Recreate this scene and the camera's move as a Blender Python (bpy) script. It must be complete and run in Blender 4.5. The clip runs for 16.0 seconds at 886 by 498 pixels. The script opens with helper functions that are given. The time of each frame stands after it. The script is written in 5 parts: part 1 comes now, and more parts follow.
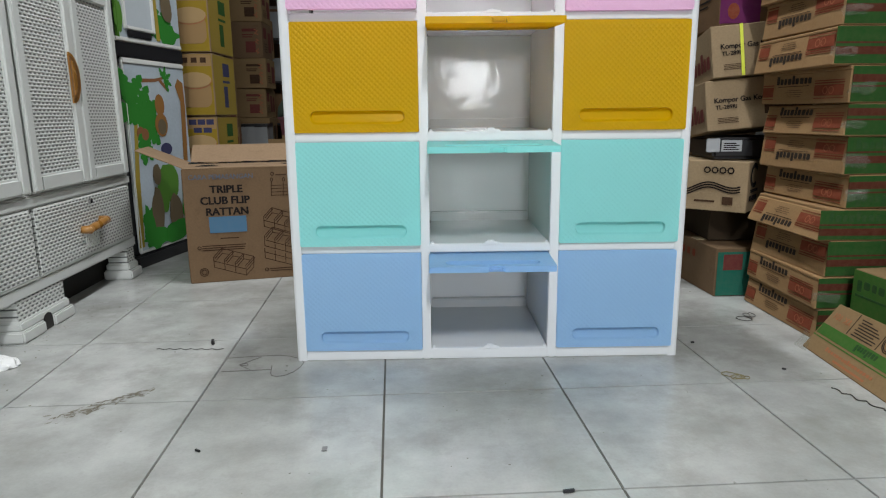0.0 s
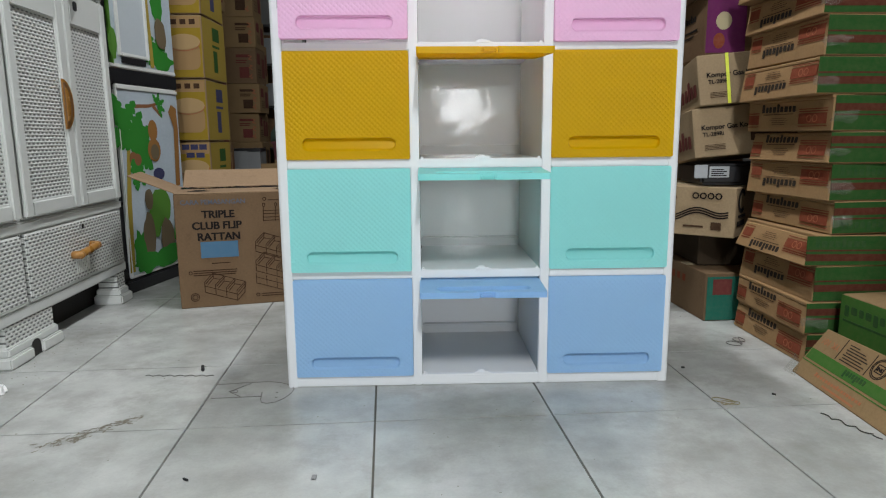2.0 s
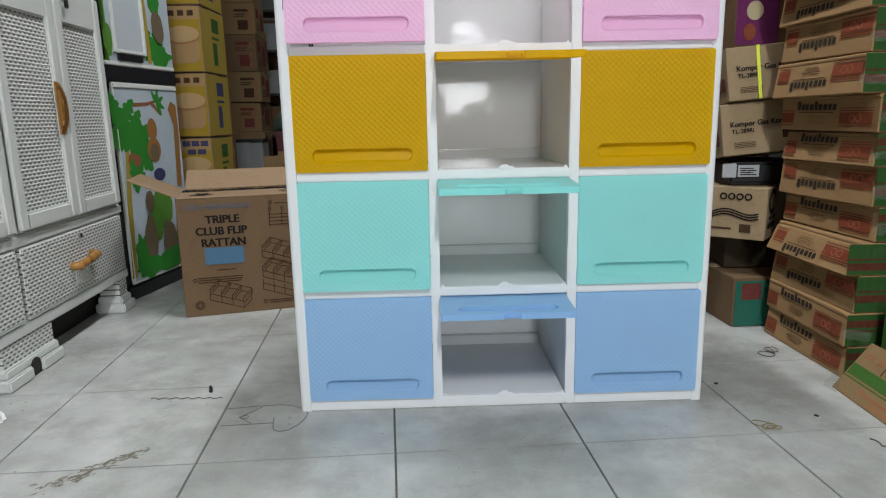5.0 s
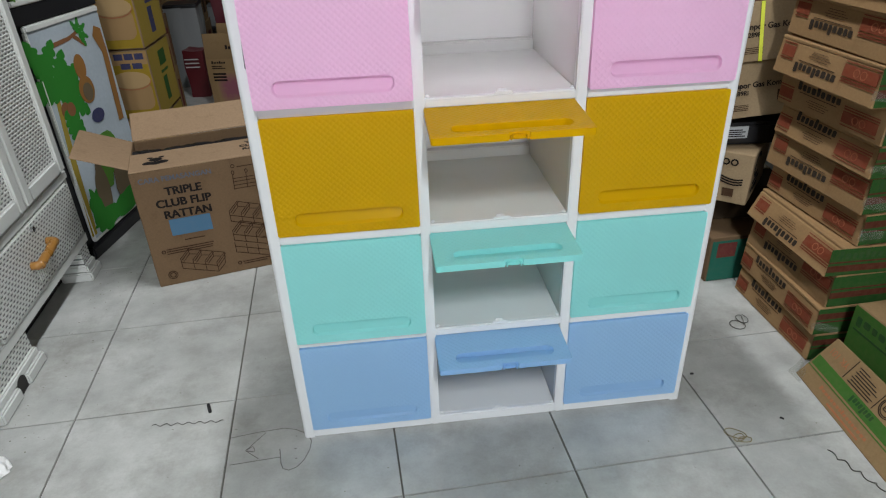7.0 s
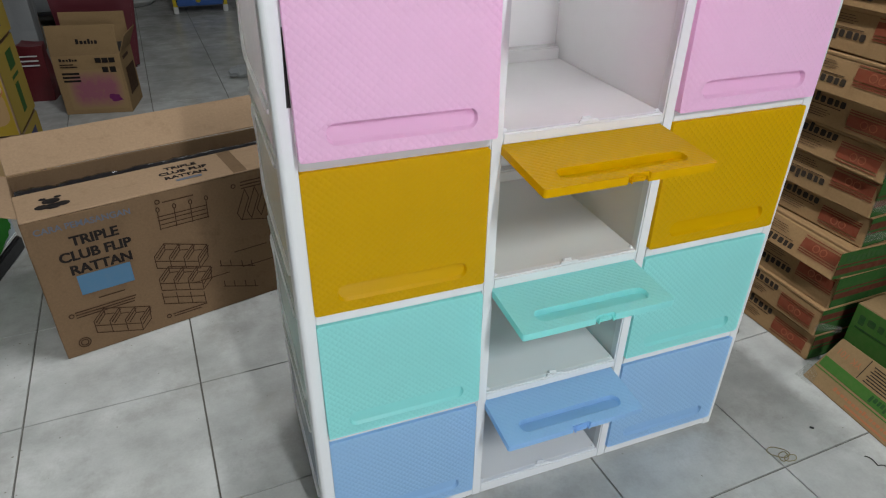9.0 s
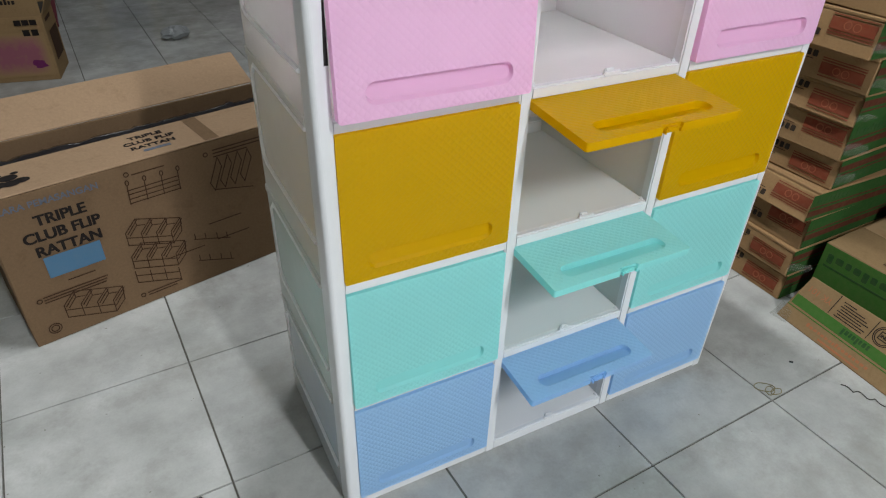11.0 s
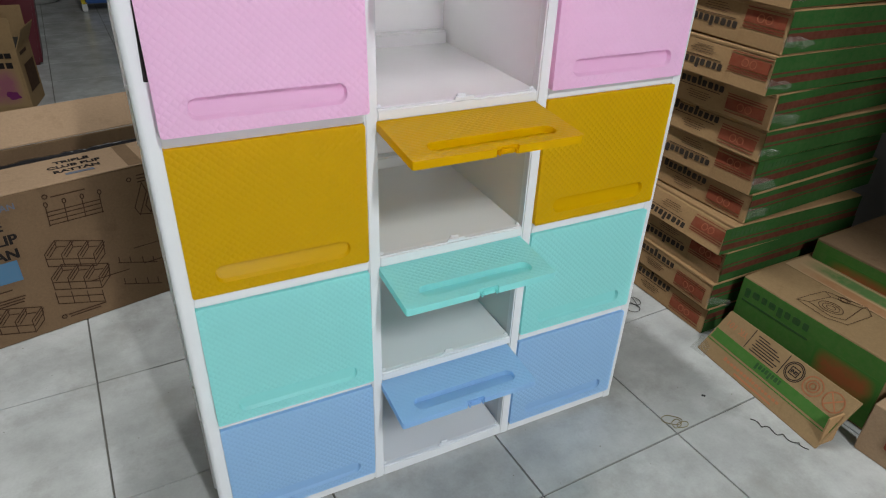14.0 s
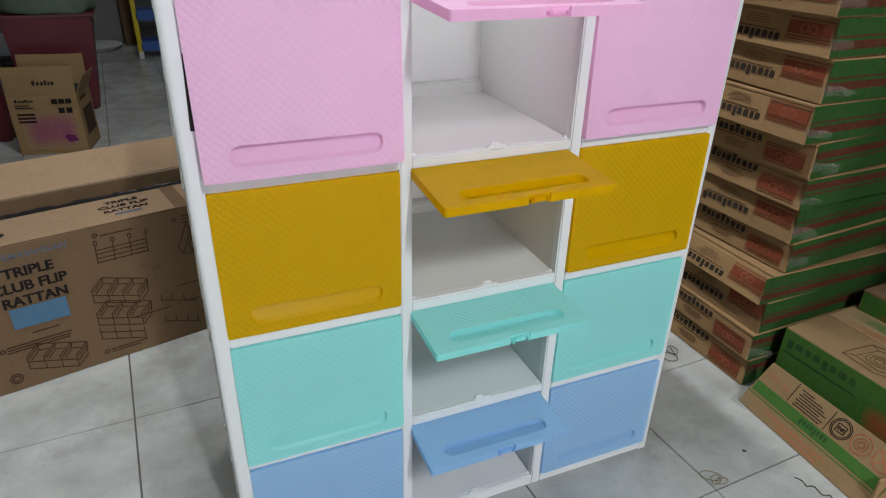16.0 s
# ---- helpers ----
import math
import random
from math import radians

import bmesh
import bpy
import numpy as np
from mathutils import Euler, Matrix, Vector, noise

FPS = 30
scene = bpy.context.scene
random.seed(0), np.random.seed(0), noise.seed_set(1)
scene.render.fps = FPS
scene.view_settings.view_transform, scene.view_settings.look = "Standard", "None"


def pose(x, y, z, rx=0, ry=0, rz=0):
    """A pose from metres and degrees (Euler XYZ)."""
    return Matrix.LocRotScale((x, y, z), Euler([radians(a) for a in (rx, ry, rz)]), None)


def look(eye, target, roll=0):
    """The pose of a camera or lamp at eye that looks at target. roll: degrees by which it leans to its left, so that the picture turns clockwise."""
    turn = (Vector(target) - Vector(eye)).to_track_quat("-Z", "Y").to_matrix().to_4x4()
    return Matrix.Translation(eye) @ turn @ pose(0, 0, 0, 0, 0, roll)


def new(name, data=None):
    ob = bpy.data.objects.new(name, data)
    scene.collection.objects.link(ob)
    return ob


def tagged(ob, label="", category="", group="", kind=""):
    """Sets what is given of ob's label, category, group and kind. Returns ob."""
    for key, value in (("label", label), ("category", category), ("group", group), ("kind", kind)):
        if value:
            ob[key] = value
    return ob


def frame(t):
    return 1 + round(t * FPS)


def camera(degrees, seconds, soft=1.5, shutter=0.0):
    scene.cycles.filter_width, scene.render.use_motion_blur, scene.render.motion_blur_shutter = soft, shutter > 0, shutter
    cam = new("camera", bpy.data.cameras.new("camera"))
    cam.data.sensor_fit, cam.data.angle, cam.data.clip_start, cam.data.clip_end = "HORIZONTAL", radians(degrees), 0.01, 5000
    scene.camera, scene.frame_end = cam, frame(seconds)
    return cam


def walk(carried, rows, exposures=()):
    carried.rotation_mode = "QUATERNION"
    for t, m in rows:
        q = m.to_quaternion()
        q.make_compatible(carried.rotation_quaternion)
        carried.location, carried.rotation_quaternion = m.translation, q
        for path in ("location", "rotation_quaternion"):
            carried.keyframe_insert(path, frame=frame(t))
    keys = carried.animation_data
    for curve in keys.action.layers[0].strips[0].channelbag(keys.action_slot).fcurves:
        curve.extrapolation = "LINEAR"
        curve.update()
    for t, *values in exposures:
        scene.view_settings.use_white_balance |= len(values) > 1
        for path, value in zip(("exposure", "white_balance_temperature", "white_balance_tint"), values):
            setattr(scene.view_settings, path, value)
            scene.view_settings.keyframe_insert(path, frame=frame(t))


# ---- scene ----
cam = camera(69.1, 16.0, soft=1.15)
PATH = [
    (0, (-0.037, 0.011, 0.744), (0.073, 1.965, 0.331), -0.6),
    (0.5, (-0.036, 0.007, 0.745), (0.071, 1.966, 0.36), -0.3),
    (1, (-0.03, 0.008, 0.746), (0.097, 1.97, 0.381), -0.7),
    (1.5, (-0.031, 0.004, 0.751), (0.093, 1.97, 0.403), -0.7),
    (2, (-0.032, 0.003, 0.754), (0.102, 1.969, 0.411), -0.5),
    (2.5, (-0.031, 0.003, 0.748), (0.108, 1.97, 0.413), -0.1),
    (3, (-0.034, 0.003, 0.75), (0.1, 1.969, 0.41), 0.2),
    (3.5, (-0.039, 0.004, 0.756), (0.092, 1.971, 0.418), 0.6),
    (4, (-0.055, 0.011, 0.785), (0.063, 1.987, 0.502), 0.1),
    (4.5, (-0.06, 0.045, 0.814), (0.043, 2.024, 0.55), -1.7),
    (4.7, (-0.065, 0.082, 0.806), (0.049, 2.056, 0.508), -1.1),
    (6.8, (-0.125, 0.419, 1.425), (0.118, 2.11, 0.386), -4.4),
    (7, (-0.134, 0.439, 1.448), (0.096, 2.162, 0.46), -2.2),
    (7.5, (-0.188, 0.516, 1.446), (0.143, 2.22, 0.453), 3.3),
    (8, (-0.347, 0.666, 1.452), (0.183, 2.316, 0.453), 1.6),
    (8.2, (-0.398, 0.715, 1.461), (0.187, 2.339, 0.451), 1.6),
    (10.3, (-0.605, 1.043, 1.449), (0.151, 2.543, 0.363), 0.5),
    (10.5, (-0.623, 1.03, 1.448), (0.168, 2.504, 0.351), 1.4),
    (11, (-0.678, 0.994, 1.439), (0.158, 2.409, 0.3), 1.9),
    (11.5, (-0.702, 0.986, 1.435), (0.152, 2.39, 0.295), -0.1),
    (12, (-0.667, 0.974, 1.43), (0.235, 2.346, 0.289), -0.0),
    (12.5, (-0.56, 0.929, 1.439), (0.302, 2.375, 0.359), 1.4),
    (13, (-0.471, 0.872, 1.448), (0.331, 2.452, 0.521), 1.3),
    (13.5, (-0.418, 0.828, 1.444), (0.419, 2.353, 0.457), 2.2),
    (14, (-0.428, 0.808, 1.423), (0.415, 2.299, 0.39), 2.3),
    (14.5, (-0.443, 0.795, 1.439), (0.42, 2.347, 0.521), 1.7),
    (15, (-0.445, 0.77, 1.448), (0.362, 2.378, 0.574), 0.7),
    (15.5, (-0.438, 0.782, 1.443), (0.301, 2.398, 0.525), 1.0),
    (16, (-0.422, 0.799, 1.437), (0.344, 2.398, 0.512), 1.4),
]
walk(cam, [(t, look(eye, target, roll)) for t, eye, target, roll in PATH], [(0.0, 0.27), (4.5, 0.28), (7.0, 0.18), (8.2, 0.19), (10.5, 0.22), (12.0, 0.28), (13.3, 0.13), (14.0, 0.20), (15.0, 0.17), (16.0, 0.13)])

# ---- light ----
world = bpy.data.worlds.new("world")
scene.world = world
world.use_nodes = True
sky = world.node_tree.nodes.new("ShaderNodeTexSky")
sky.sky_type, sky.sun_disc, sky.sun_elevation, sky.sun_rotation = "NISHITA", False, radians(50), radians(160)
world.node_tree.nodes["Background"].inputs[1].default_value = 0.1
world.node_tree.links.new(sky.outputs[0], world.node_tree.nodes["Background"].inputs[0])


def area(name, eye, target, sx, sy, watts, colour):
    lamp = bpy.data.lights.new(name, "AREA")
    lamp.shape, lamp.size, lamp.size_y, lamp.energy, lamp.color = "RECTANGLE", sx, sy, watts, colour
    ob = new(name, lamp)
    ob.matrix_world = look(eye, target)
    return ob


area("daylight", (0.42, -8.95, 1.7), (0.3, 2, 1.1), 0.85, 1.4, 165, (0.93, 0.97, 1.0))
COOL = (0.935, 0.97, 0.995)
LAMPS = [(0.15, -2.0, 4.1, 194), (0.12, 2.5, 4.1, 78), (-0.1, 6.6, 4.1, 5), (0.6, 9.0, 4.1, 7)]
for lx, ly, lz, watts in LAMPS:
    area("tube_light", (lx, ly, lz - 0.02), (lx, ly + 0.001, 0), 0.12, 1.2, watts, COOL)


# ---- materials ----
def nodes_of(name):
    m = bpy.data.materials.new(name)
    m.use_nodes = True
    t = m.node_tree
    return m, t, t.nodes["Principled BSDF"]


def add(t, kind, **sets):
    n = t.nodes.new(kind)
    for key, value in sets.items():
        n.inputs[key.replace("_", " ")].default_value = value
    return n


def math_node(t, op, a, b=None):
    n = t.nodes.new("ShaderNodeMath")
    n.operation = op
    for i, v in enumerate((a, b)):
        if v is None:
            continue
        if isinstance(v, (int, float)):
            n.inputs[i].default_value = v
        else:
            t.links.new(v, n.inputs[i])
    return n.outputs[0]


def mixed(t, mode, fac, a, b):
    n = t.nodes.new("ShaderNodeMixRGB")
    n.blend_type = mode
    for i, v in enumerate((fac, a, b)):
        if isinstance(v, (int, float)):
            n.inputs[i].default_value = v
        elif isinstance(v, tuple):
            n.inputs[i].default_value = (*v[:3], 1)
        else:
            t.links.new(v, n.inputs[i])
    return n.outputs[0]


def ramp(t, src, a, b, lo=(0, 0, 0), hi=(1, 1, 1)):
    n = t.nodes.new("ShaderNodeValToRGB")
    n.color_ramp.elements[0].position, n.color_ramp.elements[1].position = a, b
    n.color_ramp.elements[0].color, n.color_ramp.elements[1].color = (*lo, 1), (*hi, 1)
    t.links.new(src, n.inputs[0])
    return n.outputs[0]


def noise_of(t, coord, scale, detail=4.0, rough=0.55):
    n = add(t, "ShaderNodeTexNoise", Scale=scale, Detail=detail, Roughness=rough)
    t.links.new(coord, n.inputs["Vector"])
    return n.outputs["Fac"]


def bumped(t, p, height, strength, distance):
    n = add(t, "ShaderNodeBump", Strength=strength, Distance=distance)
    t.links.new(height, n.inputs["Height"])
    t.links.new(n.outputs[0], p.inputs["Normal"])
    return n


def shone_through(t, p, colour, share):
    """Lets part of the light pass, scattered, through thin plastic."""
    n = t.nodes.new("ShaderNodeBsdfTranslucent")
    n.inputs[0].default_value = (*colour, 1)
    mx = t.nodes.new("ShaderNodeMixShader")
    mx.inputs[0].default_value = share
    t.links.new(p.outputs[0], mx.inputs[1])
    t.links.new(n.outputs[0], mx.inputs[2])
    t.links.new(mx.outputs[0], t.nodes["Material Output"].inputs[0])
    return mx


def surface(name, colour, rough=0.5, metal=0.0, fine=60.0, broad=4.0, vary=0.12, relief=0.15, depth=0.002, per_object=0.0, spec=0.5, scatter=0.0):
    """A plain surface with grain and broad unevenness."""
    m, t, p = nodes_of(name)
    c = add(t, "ShaderNodeTexCoord").outputs["Object"]
    a, b = noise_of(t, c, broad), noise_of(t, c, fine)
    tone = mixed(t, "MIX", a, tuple(v * (1 - vary) for v in colour), tuple(min(1, v * (1 + vary)) for v in colour))
    tone = mixed(t, "MULTIPLY", 0.5, tone, ramp(t, b, 0.3, 0.7, (1 - vary,) * 3, (1, 1, 1)))
    if per_object:
        r = t.nodes.new("ShaderNodeObjectInfo").outputs["Random"]
        tone = mixed(t, "MULTIPLY", 1.0, tone, ramp(t, r, 0, 1, (1 - per_object,) * 3, (1, 1, 1)))
    t.links.new(tone, p.inputs["Base Color"])
    p.inputs["Metallic"].default_value, p.inputs["Specular IOR Level"].default_value = metal, spec
    t.links.new(math_node(t, "ADD", math_node(t, "MULTIPLY", a, 0.16), rough - 0.08), p.inputs["Roughness"])
    bumped(t, p, b, relief, depth)
    if scatter:
        shone_through(t, p, tuple(v ** 0.75 for v in colour), scatter)
    return m


def woven(name, colour, pitch, share, rough=0.38, strength=0.5):
    """Moulded plastic with a fine diagonal weave in relief: strands that cross over and under in turn."""
    m, t, p = nodes_of(name)
    c = add(t, "ShaderNodeTexCoord").outputs["Object"]
    s = t.nodes.new("ShaderNodeSeparateXYZ")
    t.links.new(c, s.inputs[0])
    x, z = s.outputs[0], s.outputs[2]
    u = math_node(t, "DIVIDE", math_node(t, "ADD", x, z), pitch)
    v = math_node(t, "DIVIDE", math_node(t, "SUBTRACT", math_node(t, "ADD", x, 3.0 * pitch), z), pitch)
    over = math_node(t, "MODULO", math_node(t, "ADD", math_node(t, "FLOOR", u), math_node(t, "FLOOR", math_node(t, "ADD", v, 40.0))), 2.0)
    a = math_node(t, "ABSOLUTE", math_node(t, "SINE", math_node(t, "MULTIPLY", u, math.pi)))
    b = math_node(t, "ABSOLUTE", math_node(t, "SINE", math_node(t, "MULTIPLY", v, math.pi)))
    ends_a, ends_b = math_node(t, "POWER", a, 0.5), math_node(t, "POWER", b, 0.5)
    first = math_node(t, "MULTIPLY", math_node(t, "MULTIPLY", b, ends_a), over)
    second = math_node(t, "MULTIPLY", math_node(t, "MULTIPLY", a, ends_b), math_node(t, "SUBTRACT", 1.0, over))
    h = math_node(t, "ADD", first, second)
    tint = noise_of(t, c, 9.0)
    tone = mixed(t, "MIX", tint, tuple(v * 0.95 for v in colour), tuple(min(1, v * 1.04) for v in colour))
    t.links.new(tone, p.inputs["Base Color"])
    t.links.new(math_node(t, "ADD", math_node(t, "MULTIPLY", tint, 0.14), rough - 0.07), p.inputs["Roughness"])
    bumped(t, p, h, strength, 0.0012)
    p.inputs["Specular IOR Level"].default_value = 0.28
    shone_through(t, p, tuple(v ** 0.6 for v in colour), share)
    return m


def rattan(name, colour, axis):
    """White plastic moulded as staggered rattan strands; axis is the horizontal one of the face."""
    m, t, p = nodes_of(name)
    c = add(t, "ShaderNodeTexCoord").outputs["Object"]
    s = t.nodes.new("ShaderNodeSeparateXYZ")
    t.links.new(c, s.inputs[0])
    row = math_node(t, "DIVIDE", s.outputs[2], 0.0128)
    shift = math_node(t, "MULTIPLY", math_node(t, "FLOOR", math_node(t, "ADD", row, 0.5)), 0.5)
    fu = math_node(t, "ABSOLUTE", math_node(t, "SUBTRACT", math_node(t, "FRACT", math_node(t, "ADD", math_node(t, "DIVIDE", s.outputs[axis], 0.027), shift)), 0.5))
    fv = math_node(t, "ABSOLUTE", math_node(t, "SUBTRACT", math_node(t, "FRACT", row), 0.5))
    f = math_node(t, "MINIMUM", math_node(t, "MULTIPLY", math_node(t, "SUBTRACT", fv, 0.18), 3.2), math_node(t, "MULTIPLY", math_node(t, "SUBTRACT", fu, 0.14), 3.2))
    f = math_node(t, "MAXIMUM", f, math_node(t, "MULTIPLY", math_node(t, "SUBTRACT", fv, 0.40), 2.0))
    # shade between the strands is painted in by darkening the base colour
    gap_shade = ramp(t, f, 0.05, 0.6, (1, 1, 1), (0.17, 0.17, 0.17))
    a = noise_of(t, c, 3.0)
    tone = mixed(t, "MIX", a, tuple(v * 0.93 for v in colour), colour)
    t.links.new(mixed(t, "MULTIPLY", 1.0, tone, gap_shade), p.inputs["Base Color"])
    p.inputs["Roughness"].default_value = 0.42
    bumped(t, p, math_node(t, "SUBTRACT", 1.0, f), 0.6, 0.004)
    return m


def tile_glaze():
    """Pale grey glazed tile: faint clouds, fine grain, worn smudges and a few specks of dirt."""
    m, t, p = nodes_of("floor_tile_glaze")
    g = t.nodes.new("ShaderNodeNewGeometry").outputs["Position"]
    r = t.nodes.new("ShaderNodeObjectInfo").outputs["Random"]
    big, mid, fine = noise_of(t, g, 1.3, 4, 0.5), noise_of(t, g, 6.0, 5, 0.6), noise_of(t, g, 140.0, 3)
    tone = mixed(t, "MIX", ramp(t, big, 0.32, 0.68), (0.375, 0.38, 0.366), (0.53, 0.535, 0.52))
    tone = mixed(t, "MULTIPLY", 1.0, tone, ramp(t, mid, 0.3, 0.7, (0.74, 0.745, 0.73), (1.08, 1.08, 1.08)))
    tone = mixed(t, "MULTIPLY", 1.0, tone, ramp(t, fine, 0.3, 0.6, (0.95, 0.95, 0.945), (1, 1, 1)))
    tone = mixed(t, "MULTIPLY", 1.0, tone, ramp(t, r, 0, 1, (0.95, 0.955, 0.955), (1, 1, 1)))
    smudge = ramp(t, noise_of(t, g, 3.4, 8, 0.72), 0.50, 0.70)
    tone = mixed(t, "MIX", math_node(t, "MULTIPLY", smudge, 0.7), tone, (0.26, 0.255, 0.23))
    specks = ramp(t, noise_of(t, g, 33.0, 2), 0.755, 0.775)
    tone = mixed(t, "MIX", math_node(t, "MULTIPLY", specks, 0.5), tone, (0.16, 0.15, 0.13))
    t.links.new(tone, p.inputs["Base Color"])
    t.links.new(math_node(t, "ADD", math_node(t, "MULTIPLY", mid, 0.16), 0.14), p.inputs["Roughness"])
    p.inputs["Specular IOR Level"].default_value = 0.45
    bumped(t, p, mid, 0.04, 0.004)
    return m


def milky(name, colour, clear, rough=0.2, wave=0.0, scatter=0.4, gloss=0.5):
    """Translucent white plastic that lets a little of what lies behind through."""
    m, t, p = nodes_of(name)
    c = add(t, "ShaderNodeTexCoord").outputs["Object"]
    a = noise_of(t, c, 5.0)
    t.links.new(mixed(t, "MIX", a, tuple(v * 0.94 for v in colour), colour), p.inputs["Base Color"])
    t.links.new(math_node(t, "ADD", math_node(t, "MULTIPLY", a, 0.1), rough - 0.05), p.inputs["Roughness"])
    p.inputs["Specular IOR Level"].default_value = gloss
    if wave:
        bumped(t, p, noise_of(t, c, 12.0, 2, 0.45), wave, 0.014)
    tr = t.nodes.new("ShaderNodeBsdfTransparent")
    tr.inputs[0].default_value = (0.93, 0.95, 0.93, 1)
    mx = t.nodes.new("ShaderNodeMixShader")
    mx.inputs[0].default_value = clear
    body = shone_through(t, p, colour, scatter)
    t.links.new(body.outputs[0], mx.inputs[1])
    t.links.new(tr.outputs[0], mx.inputs[2])
    t.links.new(mx.outputs[0], t.nodes["Material Output"].inputs[0])
    return m


def cardboard(name, colour, per_object=0.18, crease=0.0):
    m, t, p = nodes_of(name)
    c = add(t, "ShaderNodeTexCoord").outputs["Object"]
    mp = t.nodes.new("ShaderNodeMapping")
    mp.inputs["Scale"].default_value = (1, 1, 14)
    t.links.new(c, mp.inputs[0])
    broad, fibre, flute = noise_of(t, c, 3.5, 5), noise_of(t, c, 120.0, 4, 0.7), noise_of(t, mp.outputs[0], 6.0, 1)
    tone = mixed(t, "MIX", broad, tuple(v * 0.86 for v in colour), tuple(v * 1.1 for v in colour))
    tone = mixed(t, "MULTIPLY", 1.0, tone, ramp(t, fibre, 0.25, 0.7, (0.86, 0.85, 0.84), (1.04, 1.03, 1.02)))
    tone = mixed(t, "MULTIPLY", 1.0, tone, ramp(t, noise_of(t, c, 14.0, 6, 0.7), 0.3, 0.45, (0.86, 0.84, 0.82), (1, 1, 1)))
    r = t.nodes.new("ShaderNodeObjectInfo").outputs["Random"]
    tone = mixed(t, "MULTIPLY", 1.0, tone, ramp(t, r, 0, 1, (1 - per_object, 1 - per_object, 1 - per_object), (1, 1, 1)))
    t.links.new(tone, p.inputs["Base Color"])
    p.inputs["Roughness"].default_value, p.inputs["Specular IOR Level"].default_value = 0.82, 0.15
    height = math_node(t, "ADD", math_node(t, "MULTIPLY", flute, 0.22), math_node(t, "MULTIPLY", broad, 1.2))
    if crease:
        folds = math_node(t, "ABSOLUTE", math_node(t, "SUBTRACT", noise_of(t, c, 5.0, 2, 0.4), 0.5))
        height = math_node(t, "ADD", height, math_node(t, "MULTIPLY", folds, 5 * crease))
    bumped(t, p, height, 0.22 + 0.15 * crease, 0.004)
    return m


def ink(name, colour, worn=0.25):
    """Printing ink on board, thin and uneven."""
    m, t, p = nodes_of(name)
    c = add(t, "ShaderNodeTexCoord").outputs["Object"]
    n = noise_of(t, c, 45.0, 5, 0.7)
    paper = tuple(0.7 * v + 0.3 * w for v, w in zip(colour, (0.33, 0.21, 0.12)))
    t.links.new(mixed(t, "MIX", ramp(t, n, 0.35, 0.75, (0, 0, 0), (worn * 2,) * 3), colour, paper), p.inputs["Base Color"])
    p.inputs["Roughness"].default_value, p.inputs["Specular IOR Level"].default_value = 0.75, 0.12
    return m


def smear(name, base, colour):
    """A soft-edged patch sprayed onto a printed face."""
    m, t, p = nodes_of(name)
    tc = add(t, "ShaderNodeTexCoord")
    s = t.nodes.new("ShaderNodeSeparateXYZ")
    t.links.new(tc.outputs["Generated"], s.inputs[0])
    fx = math_node(t, "MULTIPLY", s.outputs[0], math_node(t, "SUBTRACT", 1.0, s.outputs[0]))
    fz = math_node(t, "MULTIPLY", s.outputs[2], math_node(t, "SUBTRACT", 1.0, s.outputs[2]))
    f = math_node(t, "MULTIPLY", math_node(t, "MINIMUM", math_node(t, "MULTIPLY", fx, 6.0), 1.0), math_node(t, "MULTIPLY", fz, 4.0))
    f = math_node(t, "MULTIPLY", f, math_node(t, "ADD", noise_of(t, tc.outputs["Object"], 30.0), 0.3))
    t.links.new(mixed(t, "MIX", ramp(t, f, 0.1, 0.75), base, colour), p.inputs["Base Color"])
    p.inputs["Roughness"].default_value, p.inputs["Specular IOR Level"].default_value = 0.75, 0.12
    return m


TILE = tile_glaze()
GROUT = surface("grout", (0.10, 0.094, 0.078), 0.85, fine=200, broad=9, vary=0.55, relief=0.4)
PLASTER = surface("wall_plaster", (0.19, 0.19, 0.18), 0.8, fine=40, broad=1.5, vary=0.08, relief=0.2)
CEILING = surface("ceiling_paint", (0.46, 0.46, 0.45), 0.85, fine=30, broad=1.0, vary=0.06)
WHITE = surface("white_plastic", (0.72, 0.735, 0.75), 0.32, fine=160, broad=5, vary=0.03, relief=0.04, depth=0.0006)
COLOURS = {"pink": (0.97, 0.60, 0.85), "yellow": (0.85, 0.515, 0.0005), "mint": (0.40, 0.95, 0.93), "blue": (0.40, 0.66, 1.0)}
SHARE = {"pink": 0.36, "yellow": 0.48, "mint": 0.40, "blue": 0.37}
WEAVE = {k: woven(k + "_rattan_plastic", v, 0.0158, SHARE[k], strength=1.0) for k, v in COLOURS.items()}
SMOOTH = {k: surface(k + "_plastic", v, 0.3, fine=150, broad=6, vary=0.03, relief=0.03, depth=0.0005, spec=0.16, scatter=0.5) for k, v in COLOURS.items()}
REAR = {k: surface(k + "_thin_plastic", tuple(v ** 0.8 for v in c), 0.35, fine=150, broad=6, vary=0.03, relief=0.03, depth=0.0005, spec=0.3, scatter=0.88) for k, c in COLOURS.items()}
MILKY = milky("milky_side_plastic", (0.93, 0.93, 0.90), 0.24, 0.07, 0.10, 0.5)
INNER = milky("milky_inner_plastic", (0.99, 0.99, 0.985), 0.15, 0.10, 0.05, 0.25)
DIVIDER = milky("milky_divider_plastic", (0.99, 0.99, 0.985), 0.3, 0.12, 0.04, 0.4)
TOP_WHITE = milky("white_top_plastic", (0.985, 0.985, 0.985), 0.0, 0.3, 0.0, 0.72)
BACKING = milky("wavy_back_sheet", (0.985, 0.985, 0.98), 0.0, 0.07, 0.10, 0.18, 0.17)
RATTAN_Y = rattan("white_rattan_plastic", (0.66, 0.67, 0.645), 1)
WARDROBE_WHITE = surface("wardrobe_white_plastic", (0.61, 0.62, 0.60), 0.4, fine=90, broad=3, vary=0.05, relief=0.06, depth=0.001)
